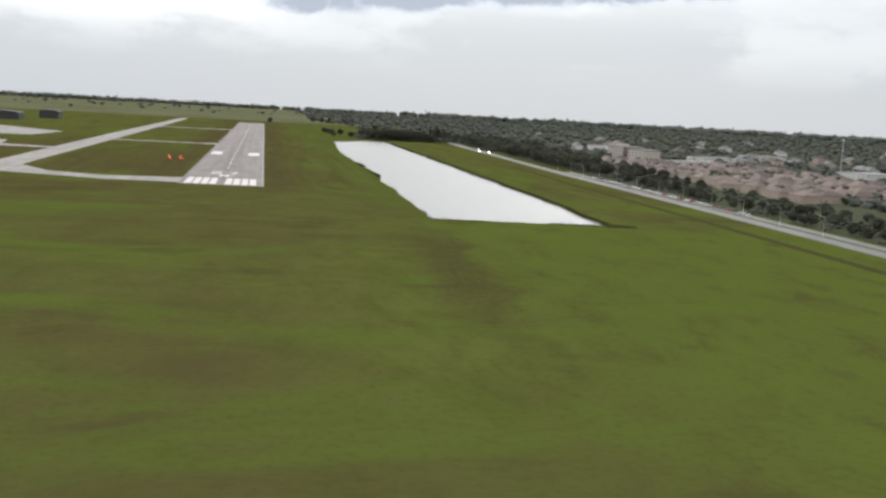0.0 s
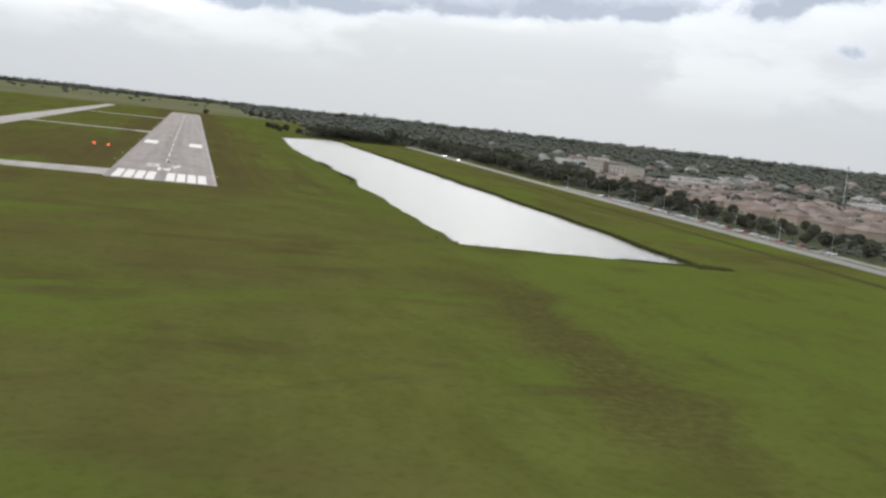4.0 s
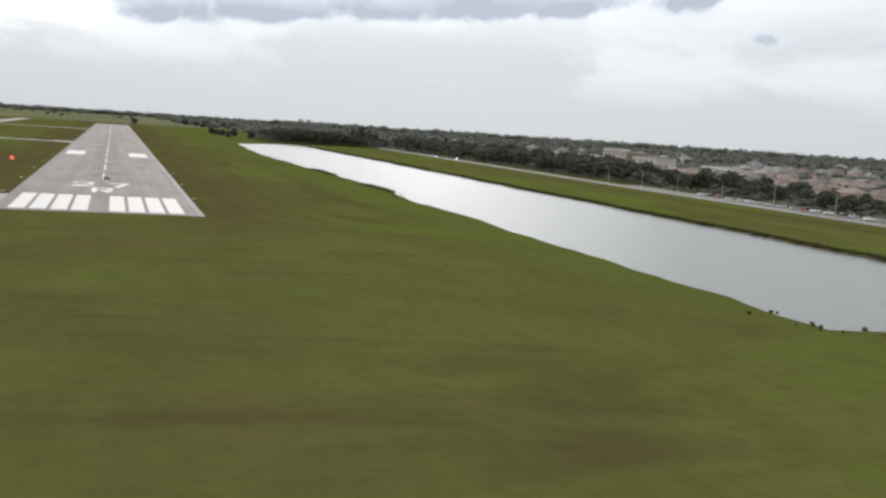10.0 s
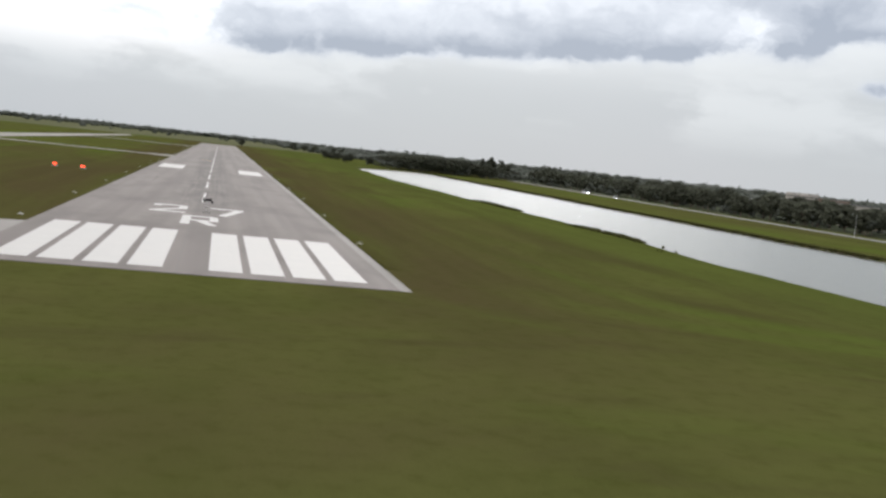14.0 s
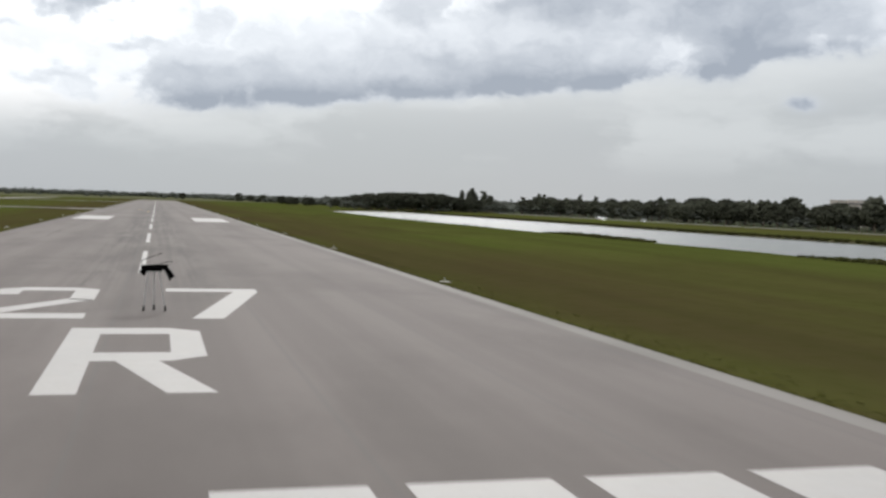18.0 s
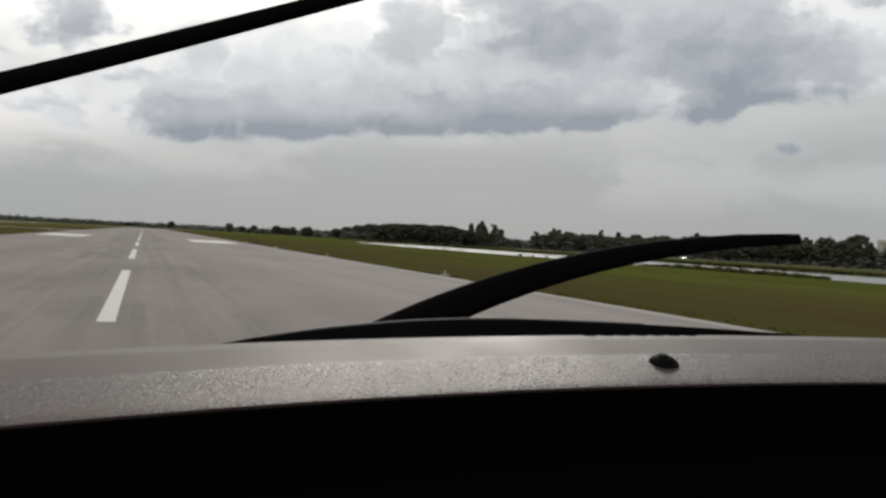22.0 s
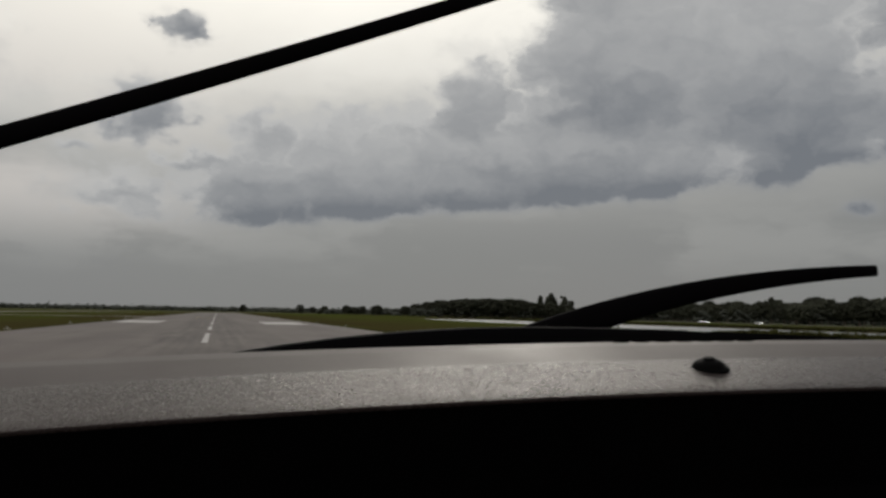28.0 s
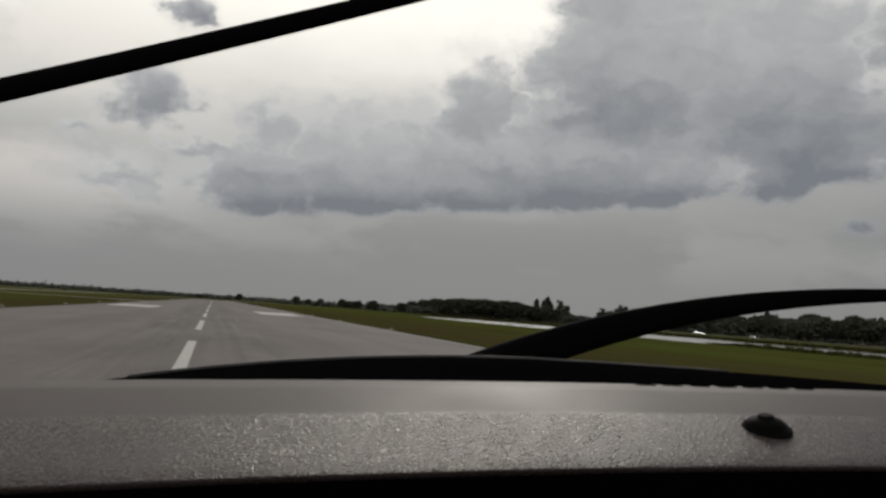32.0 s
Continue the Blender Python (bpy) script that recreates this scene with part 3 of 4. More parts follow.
def ground_and_lake():
    n = len(SHORE)
    far = [(-9000, -9000), (9000, -9000), (9000, 9000), (-9000, 9000)]
    spare = [(x, y) for x in range(-2400, 2401, 400) for y in range(-1200, 3601, 400) if not inside(x, y, SHORE)]
    vs = [Vector(p) for p in SHORE + far + spare]
    edges = [(k, (k + 1) % n) for k in range(n)]
    verts, _, faces, *_ = geometry.delaunay_2d_cdt(vs, edges, [], 0, 1e-4)
    land, wet = [], []
    for f in faces:
        c = sum((verts[i] for i in f), Vector((0, 0))) / len(f)
        (wet if inside(c.x, c.y, SHORE) else land).append(f)
    me = bpy.data.meshes.new("ground")
    me.from_pydata([(v.x, v.y, 0) for v in verts], [], land)
    me.materials.append(GRASS)
    ground = tagged(new("ground", me), "flat mown airfield grass, green with dry brown strips", "grass", kind="structure")
    me = bpy.data.meshes.new("water")
    me.from_pydata([(v.x, v.y, -0.75) for v in verts], [], wet)
    me.materials.append(WATER)
    tagged(new("water", me), "long narrow lake with rippled silver water beside the runway", "lake", kind="structure")
    bm = bmesh.new()
    top, low = [], []
    for k in range(n):
        a, b = Vector(SHORE[k - 1]), Vector(SHORE[(k + 1) % n])
        d = (b - a).normalized()
        inward = Vector((-d.y, d.x))
        p = Vector(SHORE[k])
        q = p + inward * (1.6 + 0.8 * noise.noise((k * .5, 1.0, 0)))
        top.append(bm.verts.new((p.x, p.y, 0.0)))
        low.append(bm.verts.new((q.x, q.y, -1.1)))
    for k in range(n):
        bm.faces.new((top[k], top[(k + 1) % n], low[(k + 1) % n], low[k]))
    part("bank", bm, MUD, ground, "bare muddy lake bank")
    return ground


ground = ground_and_lake()

# ------------------------------------------------------------------ runway, markings and taxiways
HALF = 22.9
runway = tagged(part("runway", slab([(-HALF, 0), (HALF, 0), (HALF, 1490), (-HALF, 1490)], -0.2, 0.05), RUNWAY),
                "worn grey asphalt runway with white painted markings", "runway", kind="structure")
shoulder = tagged(part("runway_shoulder", slab([(HALF, 0), (HALF + 1.3, 0), (HALF + 1.3, 1490), (HALF, 1490)], -0.2, 0.02), TAXI),
                  "narrow paved shoulder along the runway", "pavement", kind="structure")
TOP = 0.056
STRIPE, GAP = 3.66, 0.914
for sgn in (-1, 1):
    for k in range(4):
        x0 = 2.44 + k * (STRIPE + GAP)
        xs = sorted((sgn * x0, sgn * (x0 + STRIPE)))
        part("threshold_stripe", slab([(xs[0], 4.4), (xs[1], 4.4), (xs[1], 49.6), (xs[0], 49.6)], 0.04, TOP), PAINT, runway)
    xs = sorted((sgn * 11.0, sgn * 20.1))
    part("aiming_mark", slab([(xs[0], 315), (xs[1], 315), (xs[1], 361), (xs[0], 361)], 0.04, TOP), PAINT, runway)
dash_mesh = mesh_of("centre_dash", slab([(-.26, 0), (.26, 0), (.26, 36.6), (-.26, 36.6)], 0.04, TOP))
for k in range(21):
    part("centre_dash", dash_mesh, PAINT, runway).location = (0, 119.7 + 61 * k, 0)


def marking(polys, x0, y0, w, h, name):
    bm = bmesh.new()
    for poly in polys:
        slab([(x0 + u * w, y0 + v * h) for u, v in poly], 0.04, TOP, bm)
    return part(name, bm, PAINT, runway, "white painted runway designator")


# strokes in a unit cell, u to the right and v up
marking([[(0, 0), (.24, 0), (.24, 1), (0, 1)], [(.24, .87), (.76, .87), (.76, 1), (.24, 1)], [(.24, .40), (.76, .40), (.76, .53), (.24, .53)],
         [(.76, .40), (1, .47), (1, .93), (.76, 1)], [(.40, .40), (.72, 0), (1, 0), (.68, .40)]], -2.75, 62.2, 6.1, 18.3, "letter_r")
marking([[(0, 0), (1, 0), (1, .13), (0, .13)], [(0, .13), (.28, .13), (1, .55), (.76, .58)], [(.76, .55), (1, .52), (1, .93), (.76, 1)],
         [(.24, .87), (.76, .87), (.76, 1), (.24, 1)], [(0, .72), (.24, .72), (.24, 1), (0, .93)]], -8.9, 84.8, 6.4, 19.4, "digit_two")
marking([[(0, .87), (1, .87), (1, 1), (0, 1)], [(.2, 0), (.47, 0), (1, .87), (.73, .87)]], 1.9, 84.8, 6.3, 19.4, "digit_seven")

taxiway = tagged(part("taxiway", slab([(-146, 60), (-124, 96), (-124, 1590), (-140, 1590), (-146, 700)], -0.2, 0.03), TAXI),
                 "long pale taxiway parallel to the runway", "taxiway", kind="structure")
part("connector", slab([(-HALF, 8), (-HALF, 44), (-66, 36), (-100, 52), (-124, 95.9), (-145.9, 59.9), (-122, 34), (-62, 9)], -0.2, 0.034), TAXI, taxiway)
part("connector", slab([(-HALF, 492), (-HALF, 528), (-40, 516), (-123.9, 516), (-123.9, 500), (-40, 502)], -0.2, 0.034), TAXI, taxiway)
part("connector", slab([(-HALF, 985), (-HALF, 1010), (-123.9, 1004), (-123.9, 988)], -0.2, 0.034), TAXI, taxiway)
apron = tagged(part("apron", slab([(-310, 520), (-205, 520), (-195, 640), (-300, 760)], -0.2, 0.03), TAXI), "pale concrete parking apron beside the taxiway", "apron", kind="structure")
part("apron_lane", slab([(-320, 300), (-146.1, 300), (-146.1, 318), (-190, 330), (-200, 400), (-330, 400)], -0.2, 0.028), TAXI, apron)
part("lead_off_line", slab([(-1.2, 465), (-.9, 465), (-6.5, 497), (-6.9, 497)], 0.04, TOP), YELLOW, runway, "yellow lead-off line")


# ------------------------------------------------------------------ runway lights and approach lights
def edge_light():
    t = thing("runway_edge_light", "small runway edge light on a pale concrete pad", "runway light", group="runway edge lights")
    part("pad", box(-.42, .42, -.42, .42, -.05, .05, 0.02), CONCRETE, t)
    bm = tube(bmesh.new(), (0, 0, .05), (0, 0, .2), .035, .03)
    part("stem", bm, STEEL, t)
    part("lens", lathe([(.06, .2), (.075, .23), (.07, .3), (.035, .35)], 12), WHITE_LAMP, t, "clear glass lens")
    return t


first = edge_light()
for sgn in (-1, 1):
    for k in range(24):
        at = pose(sgn * 25.3, 54 + 60 * k, 0)
        if sgn == -1 and k == 0:
            first.matrix_basis = at
        elif not (sgn == -1 and k in (0, 7, 8, 15)):
            copy_thing(first, at)


def slope_light(at):
    t = thing("approach_slope_light", "low orange approach slope light unit showing red, on grass", "airfield light", at, group="approach slope lights")
    part("housing", box(-.6, .6, -.4, .4, .45, .9, 0.05), ORANGE, t)
    for k in (-1, 0, 1):
        bm = bmesh.new()
        tube(bm, (k * .36, -.39, .68), (k * .36, -.5, .68), .13, .14, 14)
        part("lens", bm, RED_LAMP, t, "glowing red lens")
    for x in (-.5, .5):
        for y in (-.3, .3):
            part("leg", tube(bmesh.new(), (x, y, 0), (x, y, .46), .04, .04, 8), STEEL, t)
    part("plinth", box(-.95, .95, -.65, .65, -.1, .06, 0.02), CONCRETE, t)


for x in (-46.0, -37.8):
    slope_light((x, 231, 0))


# ------------------------------------------------------------------ trees and woods
ICO = bmesh.new()
bmesh.ops.create_icosphere(ICO, subdivisions=1, radius=1.0)
ICO_V = np.array([v.co[:] for v in ICO.verts])
ICO_F = np.array([[v.index for v in f.verts] for f in ICO.faces])
ICO.free()


def clumps(name, centres, sizes, rng, mat, flat=0.8, leaves=0):
    """Many jagged foliage clumps, and loose leaves round them, as one mesh."""
    vs, fs, base = [], [], 0
    for c, r in zip(centres, sizes):
        v = ICO_V * (r * (0.7 + 0.6 * rng.random((len(ICO_V), 1)))) * np.array([1, 1, flat])
        a = rng.random() * 6.28
        rot = np.array([[math.cos(a), -math.sin(a), 0], [math.sin(a), math.cos(a), 0], [0, 0, 1]])
        vs.append(v @ rot.T + c)
        fs.append(ICO_F + base)
        base += len(ICO_V)
        if leaves:
            d = rng.normal(size=(leaves, 3))
            d /= np.linalg.norm(d, axis=1)[:, None]
            p = c + d * r * (0.85 + 0.45 * rng.random((leaves, 1))) * np.array([1, 1, flat])
            s1, s2 = rng.normal(size=(leaves, 3)) * r * .22, rng.normal(size=(leaves, 3)) * r * .22
            q = np.stack([p, p + s1, p + s2], axis=1).reshape(-1, 3)
            vs.append(q)
            fs.append(np.arange(leaves * 3).reshape(-1, 3) + base)
            base += leaves * 3
    me = bpy.data.meshes.new(name)
    me.from_pydata(np.concatenate(vs).tolist(), [], np.concatenate(fs).tolist())
    me.materials.append(mat)
    return me


def tree(seed, height, spread, tall=False):
    rng = np.random.default_rng(seed)
    t = thing("tree", "tall thin dark-green pine-like tree above the belt" if tall else "broad dark-green tree in a belt beside the road", "tree", group="tall trees" if tall else "trees of the belts")
    bm = bmesh.new()
    h0 = height * (.25 if not tall else .15)
    tube(bm, (0, 0, -.3), (.1 * rng.normal(), .1 * rng.normal(), h0), height * .028, height * .02, 8)
    tube(bm, (0, 0, h0 - .1), (.2 * rng.normal(), .2 * rng.normal(), height * .8), height * .02, height * .006, 7)
    for k in range(6):
        a, z = rng.random() * 6.28, h0 + (height * .45) * rng.random()
        tube(bm, (0, 0, z), (spread * .55 * math.cos(a), spread * .55 * math.sin(a), z + height * .22), height * .009, height * .003, 5)
    part("trunk", bm, BARK, t)
    cs, rs = [], []
    count = 130 if not tall else 110
    for k in range(count):
        u = rng.random()
        z = h0 + (height - h0) * (.08 + .9 * u)
        wide = spread * (math.sin(math.pi * (0.12 + .8 * u)) ** .7 if not tall else (1 - .5 * u) * (.55 + .6 * rng.random()))
        a, q = rng.random() * 6.28, math.sqrt(rng.random())
        cs.append((wide * q * math.cos(a), wide * q * math.sin(a), z))
        rs.append(spread * (.09 + .14 * rng.random() ** 1.6) * (1 if not tall else 1.35))
    part("crown", clumps("crown", np.array(cs), rs, rng, LEAF, .9 if not tall else 1.2, 22), LEAF, t)
    return t


KINDS = [tree(k + 1, 10.0, 5.2) for k in range(5)] + [tree(k + 30, 15.5, 3.3, True) for k in range(3)]
used = set()


def plant(kind, x, y, size, turn):
    m = pose(x, y, 0, 0, 0, turn) @ Matrix.Diagonal((size, size, size * (0.9 + .25 * ((turn * 7) % 1)), 1))
    if kind not in used:
        used.add(kind)
        KINDS[kind].matrix_basis = m
    else:
        ob = copy_thing(KINDS[kind], m)
        ob.matrix_basis = m


rng = np.random.default_rng(11)
for k in range(265):                                   # belt beyond the road
    y = -240 + 1130 * rng.random() ** .8
    x = 292 + 56 * rng.random() ** 1.6 + (8 if y > 600 else 0)
    low = min(1.0, max(0.0, (y - 120) / 260))
    plant(int(rng.integers(0, 5)), x, y, .5 + .45 * low + (.32 + .08 * low) * rng.random(), 360 * rng.random())


def grove(name, label, spots):
    """Many trees too close to tell apart, joined: the tree kinds' own trunks and crowns, turned and scaled."""
    vs, fs, mats, base = [], [], [], 0
    for kind, x, y, size, turn in spots:
        c, d = math.cos(turn) * size, math.sin(turn) * size
        for piece in KINDS[kind].children:
            me = piece.data
            co = np.empty(len(me.vertices) * 3)
            me.vertices.foreach_get("co", co)
            co = co.reshape(-1, 3)
            vs.append(np.stack([x + c * co[:, 0] - d * co[:, 1], y + d * co[:, 0] + c * co[:, 1], size * co[:, 2]], 1))
            for f in me.polygons:
                fs.append([base + v for v in f.vertices])
                mats.append(0 if piece.name.startswith("crown") else 1)
            base += len(co)
    me = bpy.data.meshes.new(name)
    me.from_pydata(np.concatenate(vs).tolist(), [], fs)
    me.materials.append(LEAF), me.materials.append(BARK)
    me.polygons.foreach_set("material_index", mats)
    tagged(new(name, me), label, "wood", kind="stuff")


spots = []
for k in range(84):                                    # level-topped wood past the lake's far end
    x, y = 160 + 96 * rng.random(), 856 + 110 * rng.random()
    dome = 1.0 - .35 * abs((x - 208) / 50) ** 3
    spots.append((int(rng.integers(0, 5)), x, y, (1.38 + .08 * rng.random()) * dome, 6.28 * rng.random()))
for k in range(26):                                    # thinner trees on both sides of it
    spots.append((int(rng.integers(0, 5)), 96 + 62 * rng.random() if k < 9 else 255 + 60 * rng.random(), 900 + 160 * rng.random(), .75 + .35 * rng.random(), 6.28 * rng.random()))
grove("wood", "dense level-topped dark-green wood past the end of the lake", spots)
# tall trees that stand above the belt: a close group, thin ones in twos and threes, and single ones
for x, y, size in ((260, 930, 1.05), (264, 922, 1.15), (269, 928, 1.19), (274, 935, 1.14), (278, 924, 1.15), (284, 930, 1.05), (290, 940, 0.96), (308, 905, 0.95), (317, 890, 1.00), (325, 898, 0.96), (338, 880, 0.91),
                   (318, 800, 0.93), (327, 790, 0.96), (334, 805, 0.86), (312, 650, 0.88), (322, 560, 0.77), (330, 470, 0.74), (316, 400, 0.69)):
    plant(5 + int(rng.integers(0, 3)), x, y, size, 360 * rng.random())
for x, y, s in ((35, 1560, 1.0), (130, 1800, 1.4), (150, 1810, 1.2), (168, 1800, 1.3), (200, 1790, 1.1), (215, 1800, 1.2)):
    plant(int(rng.integers(0, 5)), x, y, s, 360 * rng.random())


def woods():
    cs, rs = [], []
    for k in range(17000):
        side = rng.random()
        d = 380 + 4400 * rng.random() ** 1.4
        a = radians(-55 + 150 * side)
        x, y = d * math.sin(a), d * math.cos(a)
        if x < 300 and y < 1750 and not (x > 190 and y > 1250):
            continue
        if (360 < x < 545 and 40 < y < 600) or (x < 400 and y < 950):
            continue
        if x < 150 and rng.random() < (.94 if d > 2300 else .993):
            continue
        r = 2.4 + 4.2 * rng.random() ** 1.5 + d * .001
        cs.append((x, y, r * (.2 + .55 * rng.random())))
        rs.append(r)
    for k in range(330):                               # garden trees between the row houses
        gx, gy = 366 + 178 * rng.random(), 40 + 470 * rng.random()
        for j in range(7):
            cs.append((gx + 1.7 * rng.normal(), gy + 1.7 * rng.normal(), 1.2 + 5.6 * rng.random()))
            rs.append(1.2 + 1.0 * rng.random())
    for k in range(420):                               # undergrowth that fills the belt, and the wood past the lake
        gx, gy = 291 + 62 * rng.random(), -240 + 1120 * rng.random()
        if k > 300:
            gx, gy = 150 + 160 * rng.random(), 856 + 110 * rng.random()
        for j in range(6):
            cs.append((gx + 2.6 * rng.normal(), gy + 3.2 * rng.normal(), .8 + (3.0 if gy < 260 else 6.0) * rng.random()))
            rs.append(.9 + .9 * rng.random())
    for k in range(2600):                              # the skyline
        a = radians(-60 + 160 * (k + rng.random()) / 2600)
        d = 4300 + 500 * rng.random()
        r = 18 + 12 * rng.random() if a > .15 else 15 + 6 * rng.random()
        cs.append((d * math.sin(a), d * math.cos(a), r * .35))
        rs.append(r)
    ob = new("far_woods", clumps("far_woods", np.array(cs), rs, rng, WOOD, .55, 3))
    tagged(ob, "dense dark woodland and gardens spreading to the horizon", "woods", kind="stuff")
    # scrub and reeds on the lake's banks
    cs, rs = [], []
    for k in range(len(SHORE)):
        x, y = SHORE[k]
        if noise.noise((k * .21, 3.0, 9.0)) > .38 or (x < 110 and y < -115 and rng.random() < .5):
            for j in range(3):
                cs.append((x + 2.2 * rng.normal(), y + 2.5 * rng.normal(), .2))
                rs.append(.15 + .3 * rng.random())
        if x < 112 and (118 < y < 168 or 222 < y < 282):
            low = min(1.0, .35 + .05 * min(y - 118, 168 - y) if y < 200 else .35 + .05 * min(y - 222, 282 - y))
            for j in range(34):
                cs.append((x + .8 * rng.normal(), y + 7.6 * rng.random(), .1 + .2 * low * rng.random()))
                rs.append((.2 + .35 * rng.random()) * low + .12)
        if x > 150:
            for j in range(40):
                u = rng.random()
                nx, ny = SHORE[(k + 1) % len(SHORE)]
                cs.append((x + (nx - x) * u - .4 + .7 * rng.normal(), y + (ny - y) * u, .1))
                rs.append(.15 + .5 * rng.random() ** 1.5)
    for k in range(420):                               # reed bed at the lake's corner
        u = rng.random()
        cs.append((176 + 14 * u, -141 - 2 * u + 2.2 * rng.normal() * (1 - .5 * u), .12))
        rs.append(.2 + .4 * rng.random())
    ob = new("bank_scrub", clumps("bank_scrub", np.array(cs), rs, rng, REED, .8, 10))
    tagged(ob, "dark scrub and reeds in patches along the lake bank", "reeds", kind="stuff")


woods()

# ------------------------------------------------------------------ road, cars, houses
road = tagged(part("road", slab([(265, -700), (276, -700), (276, 300), (288, 900), (278, 900), (265, 300)], -0.2, 0.03), ROAD), "pale grey road along the airfield fence", "road", kind="structure")
part("ditch", slab([(235, -420), (242, -420), (244, 330), (240, 330)], -0.3, 0.012), DITCH, ground, "dark ditch along the road")
part("lot", slab([(279, -420), (287, -420), (287, 290), (279, 290)], -0.2, 0.034), ROAD, road, "grey parking strip")


def car(paint, k, lit=False):
    colour = ("white car", "silver car", "dark car", "red car")[k]
    t = thing("car", colour + (" on the road with its headlights lit" if lit else " parked on the strip beside the road"), "car", group="cars on the road" if lit else "parked cars")
    bm = box(-.88, .88, -2.2, 2.2, .32, .92, .16)
    part("body", bm, paint, t)
    bm = box(-.76, .76, -1.25, 1.15, .9, 1.44, 0)
    for v in bm.verts:
        if v.co.z > 1.2:
            v.co.x *= .82
            v.co.y *= .72
    part("glasshouse", bm, PANE, t, "dark car windows")
    part("roof_panel", box(-.62, .62, -.88, .82, 1.425, 1.47, .02), paint, t)
    for x in (-.6, .6):
        part("headlight", box(x - .19, x + .19, -2.24, -2.12, .6, .76, .03), LIT_LAMP if lit else WHITE_LAMP, t, "lit white headlight" if lit else "clear glass headlight")
        part("tail_light", box(x - .17, x + .17, 2.12, 2.23, .64, .78, .03), TAIL_LAMP, t, "red tail light")
    for x in (-.82, .82):
        for y in (-1.35, 1.35):
            w = part("wheel", tube(bmesh.new(), (x - .1, y, .33), (x + .1, y, .33), .33, .33, 14), RUBBER, t)
            part("rim", tube(bmesh.new(), (x - .105, y, .33), (x + .105, y, .33), .2, .2, 10), STEEL, w, "grey wheel rim")
    return t


CARS = [car(CAR_PAINT[k], k) for k in range(4)]
for k in range(34):
    y = -60 + 8.2 * k + 4 * rng.random()
    kind = 0 if k in (3, 7, 18) else int(rng.choice([0, 0, 1, 1, 2, 3]))
    m = pose(283 + .8 * rng.random(), y, 0.03, 0, 0, 90 if k % 5 else 84)
    if k < 4:
        CARS[k].matrix_basis = m
    else:
        copy_thing(CARS[kind], m)


for y, k in ((604, 0), (668, 1), (676, 0)):
    car(CAR_PAINT[k], k, True).matrix_basis = pose(272.5 + (y - 300) * .0208, y, 0.03, 0, 0, 0)


def street_lamp():
    t = thing("street_lamp", "tall pale street lamp with a single arm beside the road", "street lamp", group="street lamps")
    part("base", box(-.2, .2, -.2, .2, -.1, .35, .03), CONCRETE, t)
    part("pole", tube(bmesh.new(), (0, 0, .3), (0, 0, 9.0), .11, .06, 8), STEEL, t)
    arm = part("arm", tube(bmesh.new(), (0, 0, 8.9), (-1.9, 0, 9.4), .05, .04, 8), STEEL, t)
    part("lamp_head", box(-2.6, -1.8, -.16, .16, 9.34, 9.52, .05), STEEL, arm)
    return t


lamp = street_lamp()
for k in range(12):
    m = pose(277.6 + (2.0 if k > 9 else 0), -150 + 42 * k, 0)
    if k:
        copy_thing(lamp, m)
    else:
        lamp.matrix_basis = m


def house(w, d, h, roof, wall, name, label, category, flat=False, group="houses"):
    t = thing(name, label, category, group=group)
    part("wall", box(-w / 2, w / 2, -d / 2, d / 2, -.2, h), wall, t)
    bm = bmesh.new()
    if flat:
        box(-w / 2 - .3, w / 2 + .3, -d / 2 - .3, d / 2 + .3, h, h + .5, .08, bm)
    else:
        e, r, rise = .6, min(w, d) * .5, min(w, d) * .24
        v = [bm.verts.new(p) for p in ((-w / 2 - e, -d / 2 - e, h), (w / 2 + e, -d / 2 - e, h), (w / 2 + e, d / 2 + e, h), (-w / 2 - e, d / 2 + e, h))]
        ridge = ((-w / 2 + r, 0), (w / 2 - r, 0)) if w >= d else ((0, -d / 2 + r), (0, d / 2 - r))
        a, b = (bm.verts.new((*p, h + rise)) for p in ridge)
        if w >= d:
            for f in ((v[0], v[1], b, a), (v[1], v[2], b), (v[2], v[3], a, b), (v[3], v[0], a)):
                bm.faces.new(f)
        else:
            for f in ((v[0], v[1], a), (v[1], v[2], b, a), (v[2], v[3], b), (v[3], v[0], a, b)):
                bm.faces.new(f)
        bm.faces.new((v[3], v[2], v[1], v[0]))
    part("roof", bm, roof, t)
    floors = max(1, int(h // 3))
    across = max(2, int(w // 5))
    for f in range(floors):
        for k in range(across):
            x = -w / 2 + w * (k + .5) / across
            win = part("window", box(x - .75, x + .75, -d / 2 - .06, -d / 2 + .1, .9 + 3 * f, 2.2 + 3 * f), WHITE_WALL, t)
            part("pane", box(x - .62, x + .62, -d / 2 - .09, -d / 2 - .05, 1.02 + 3 * f, 2.08 + 3 * f), PANE, win)
        for k in range(max(1, int(d // 6))):
            y = -d / 2 + d * (k + .5) / max(1, int(d // 6))
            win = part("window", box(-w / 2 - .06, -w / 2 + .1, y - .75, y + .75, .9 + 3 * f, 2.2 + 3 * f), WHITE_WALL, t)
            part("pane", box(-w / 2 - .09, -w / 2 - .05, y - .62, y + .62, 1.02 + 3 * f, 2.08 + 3 * f), PANE, win)
    return t


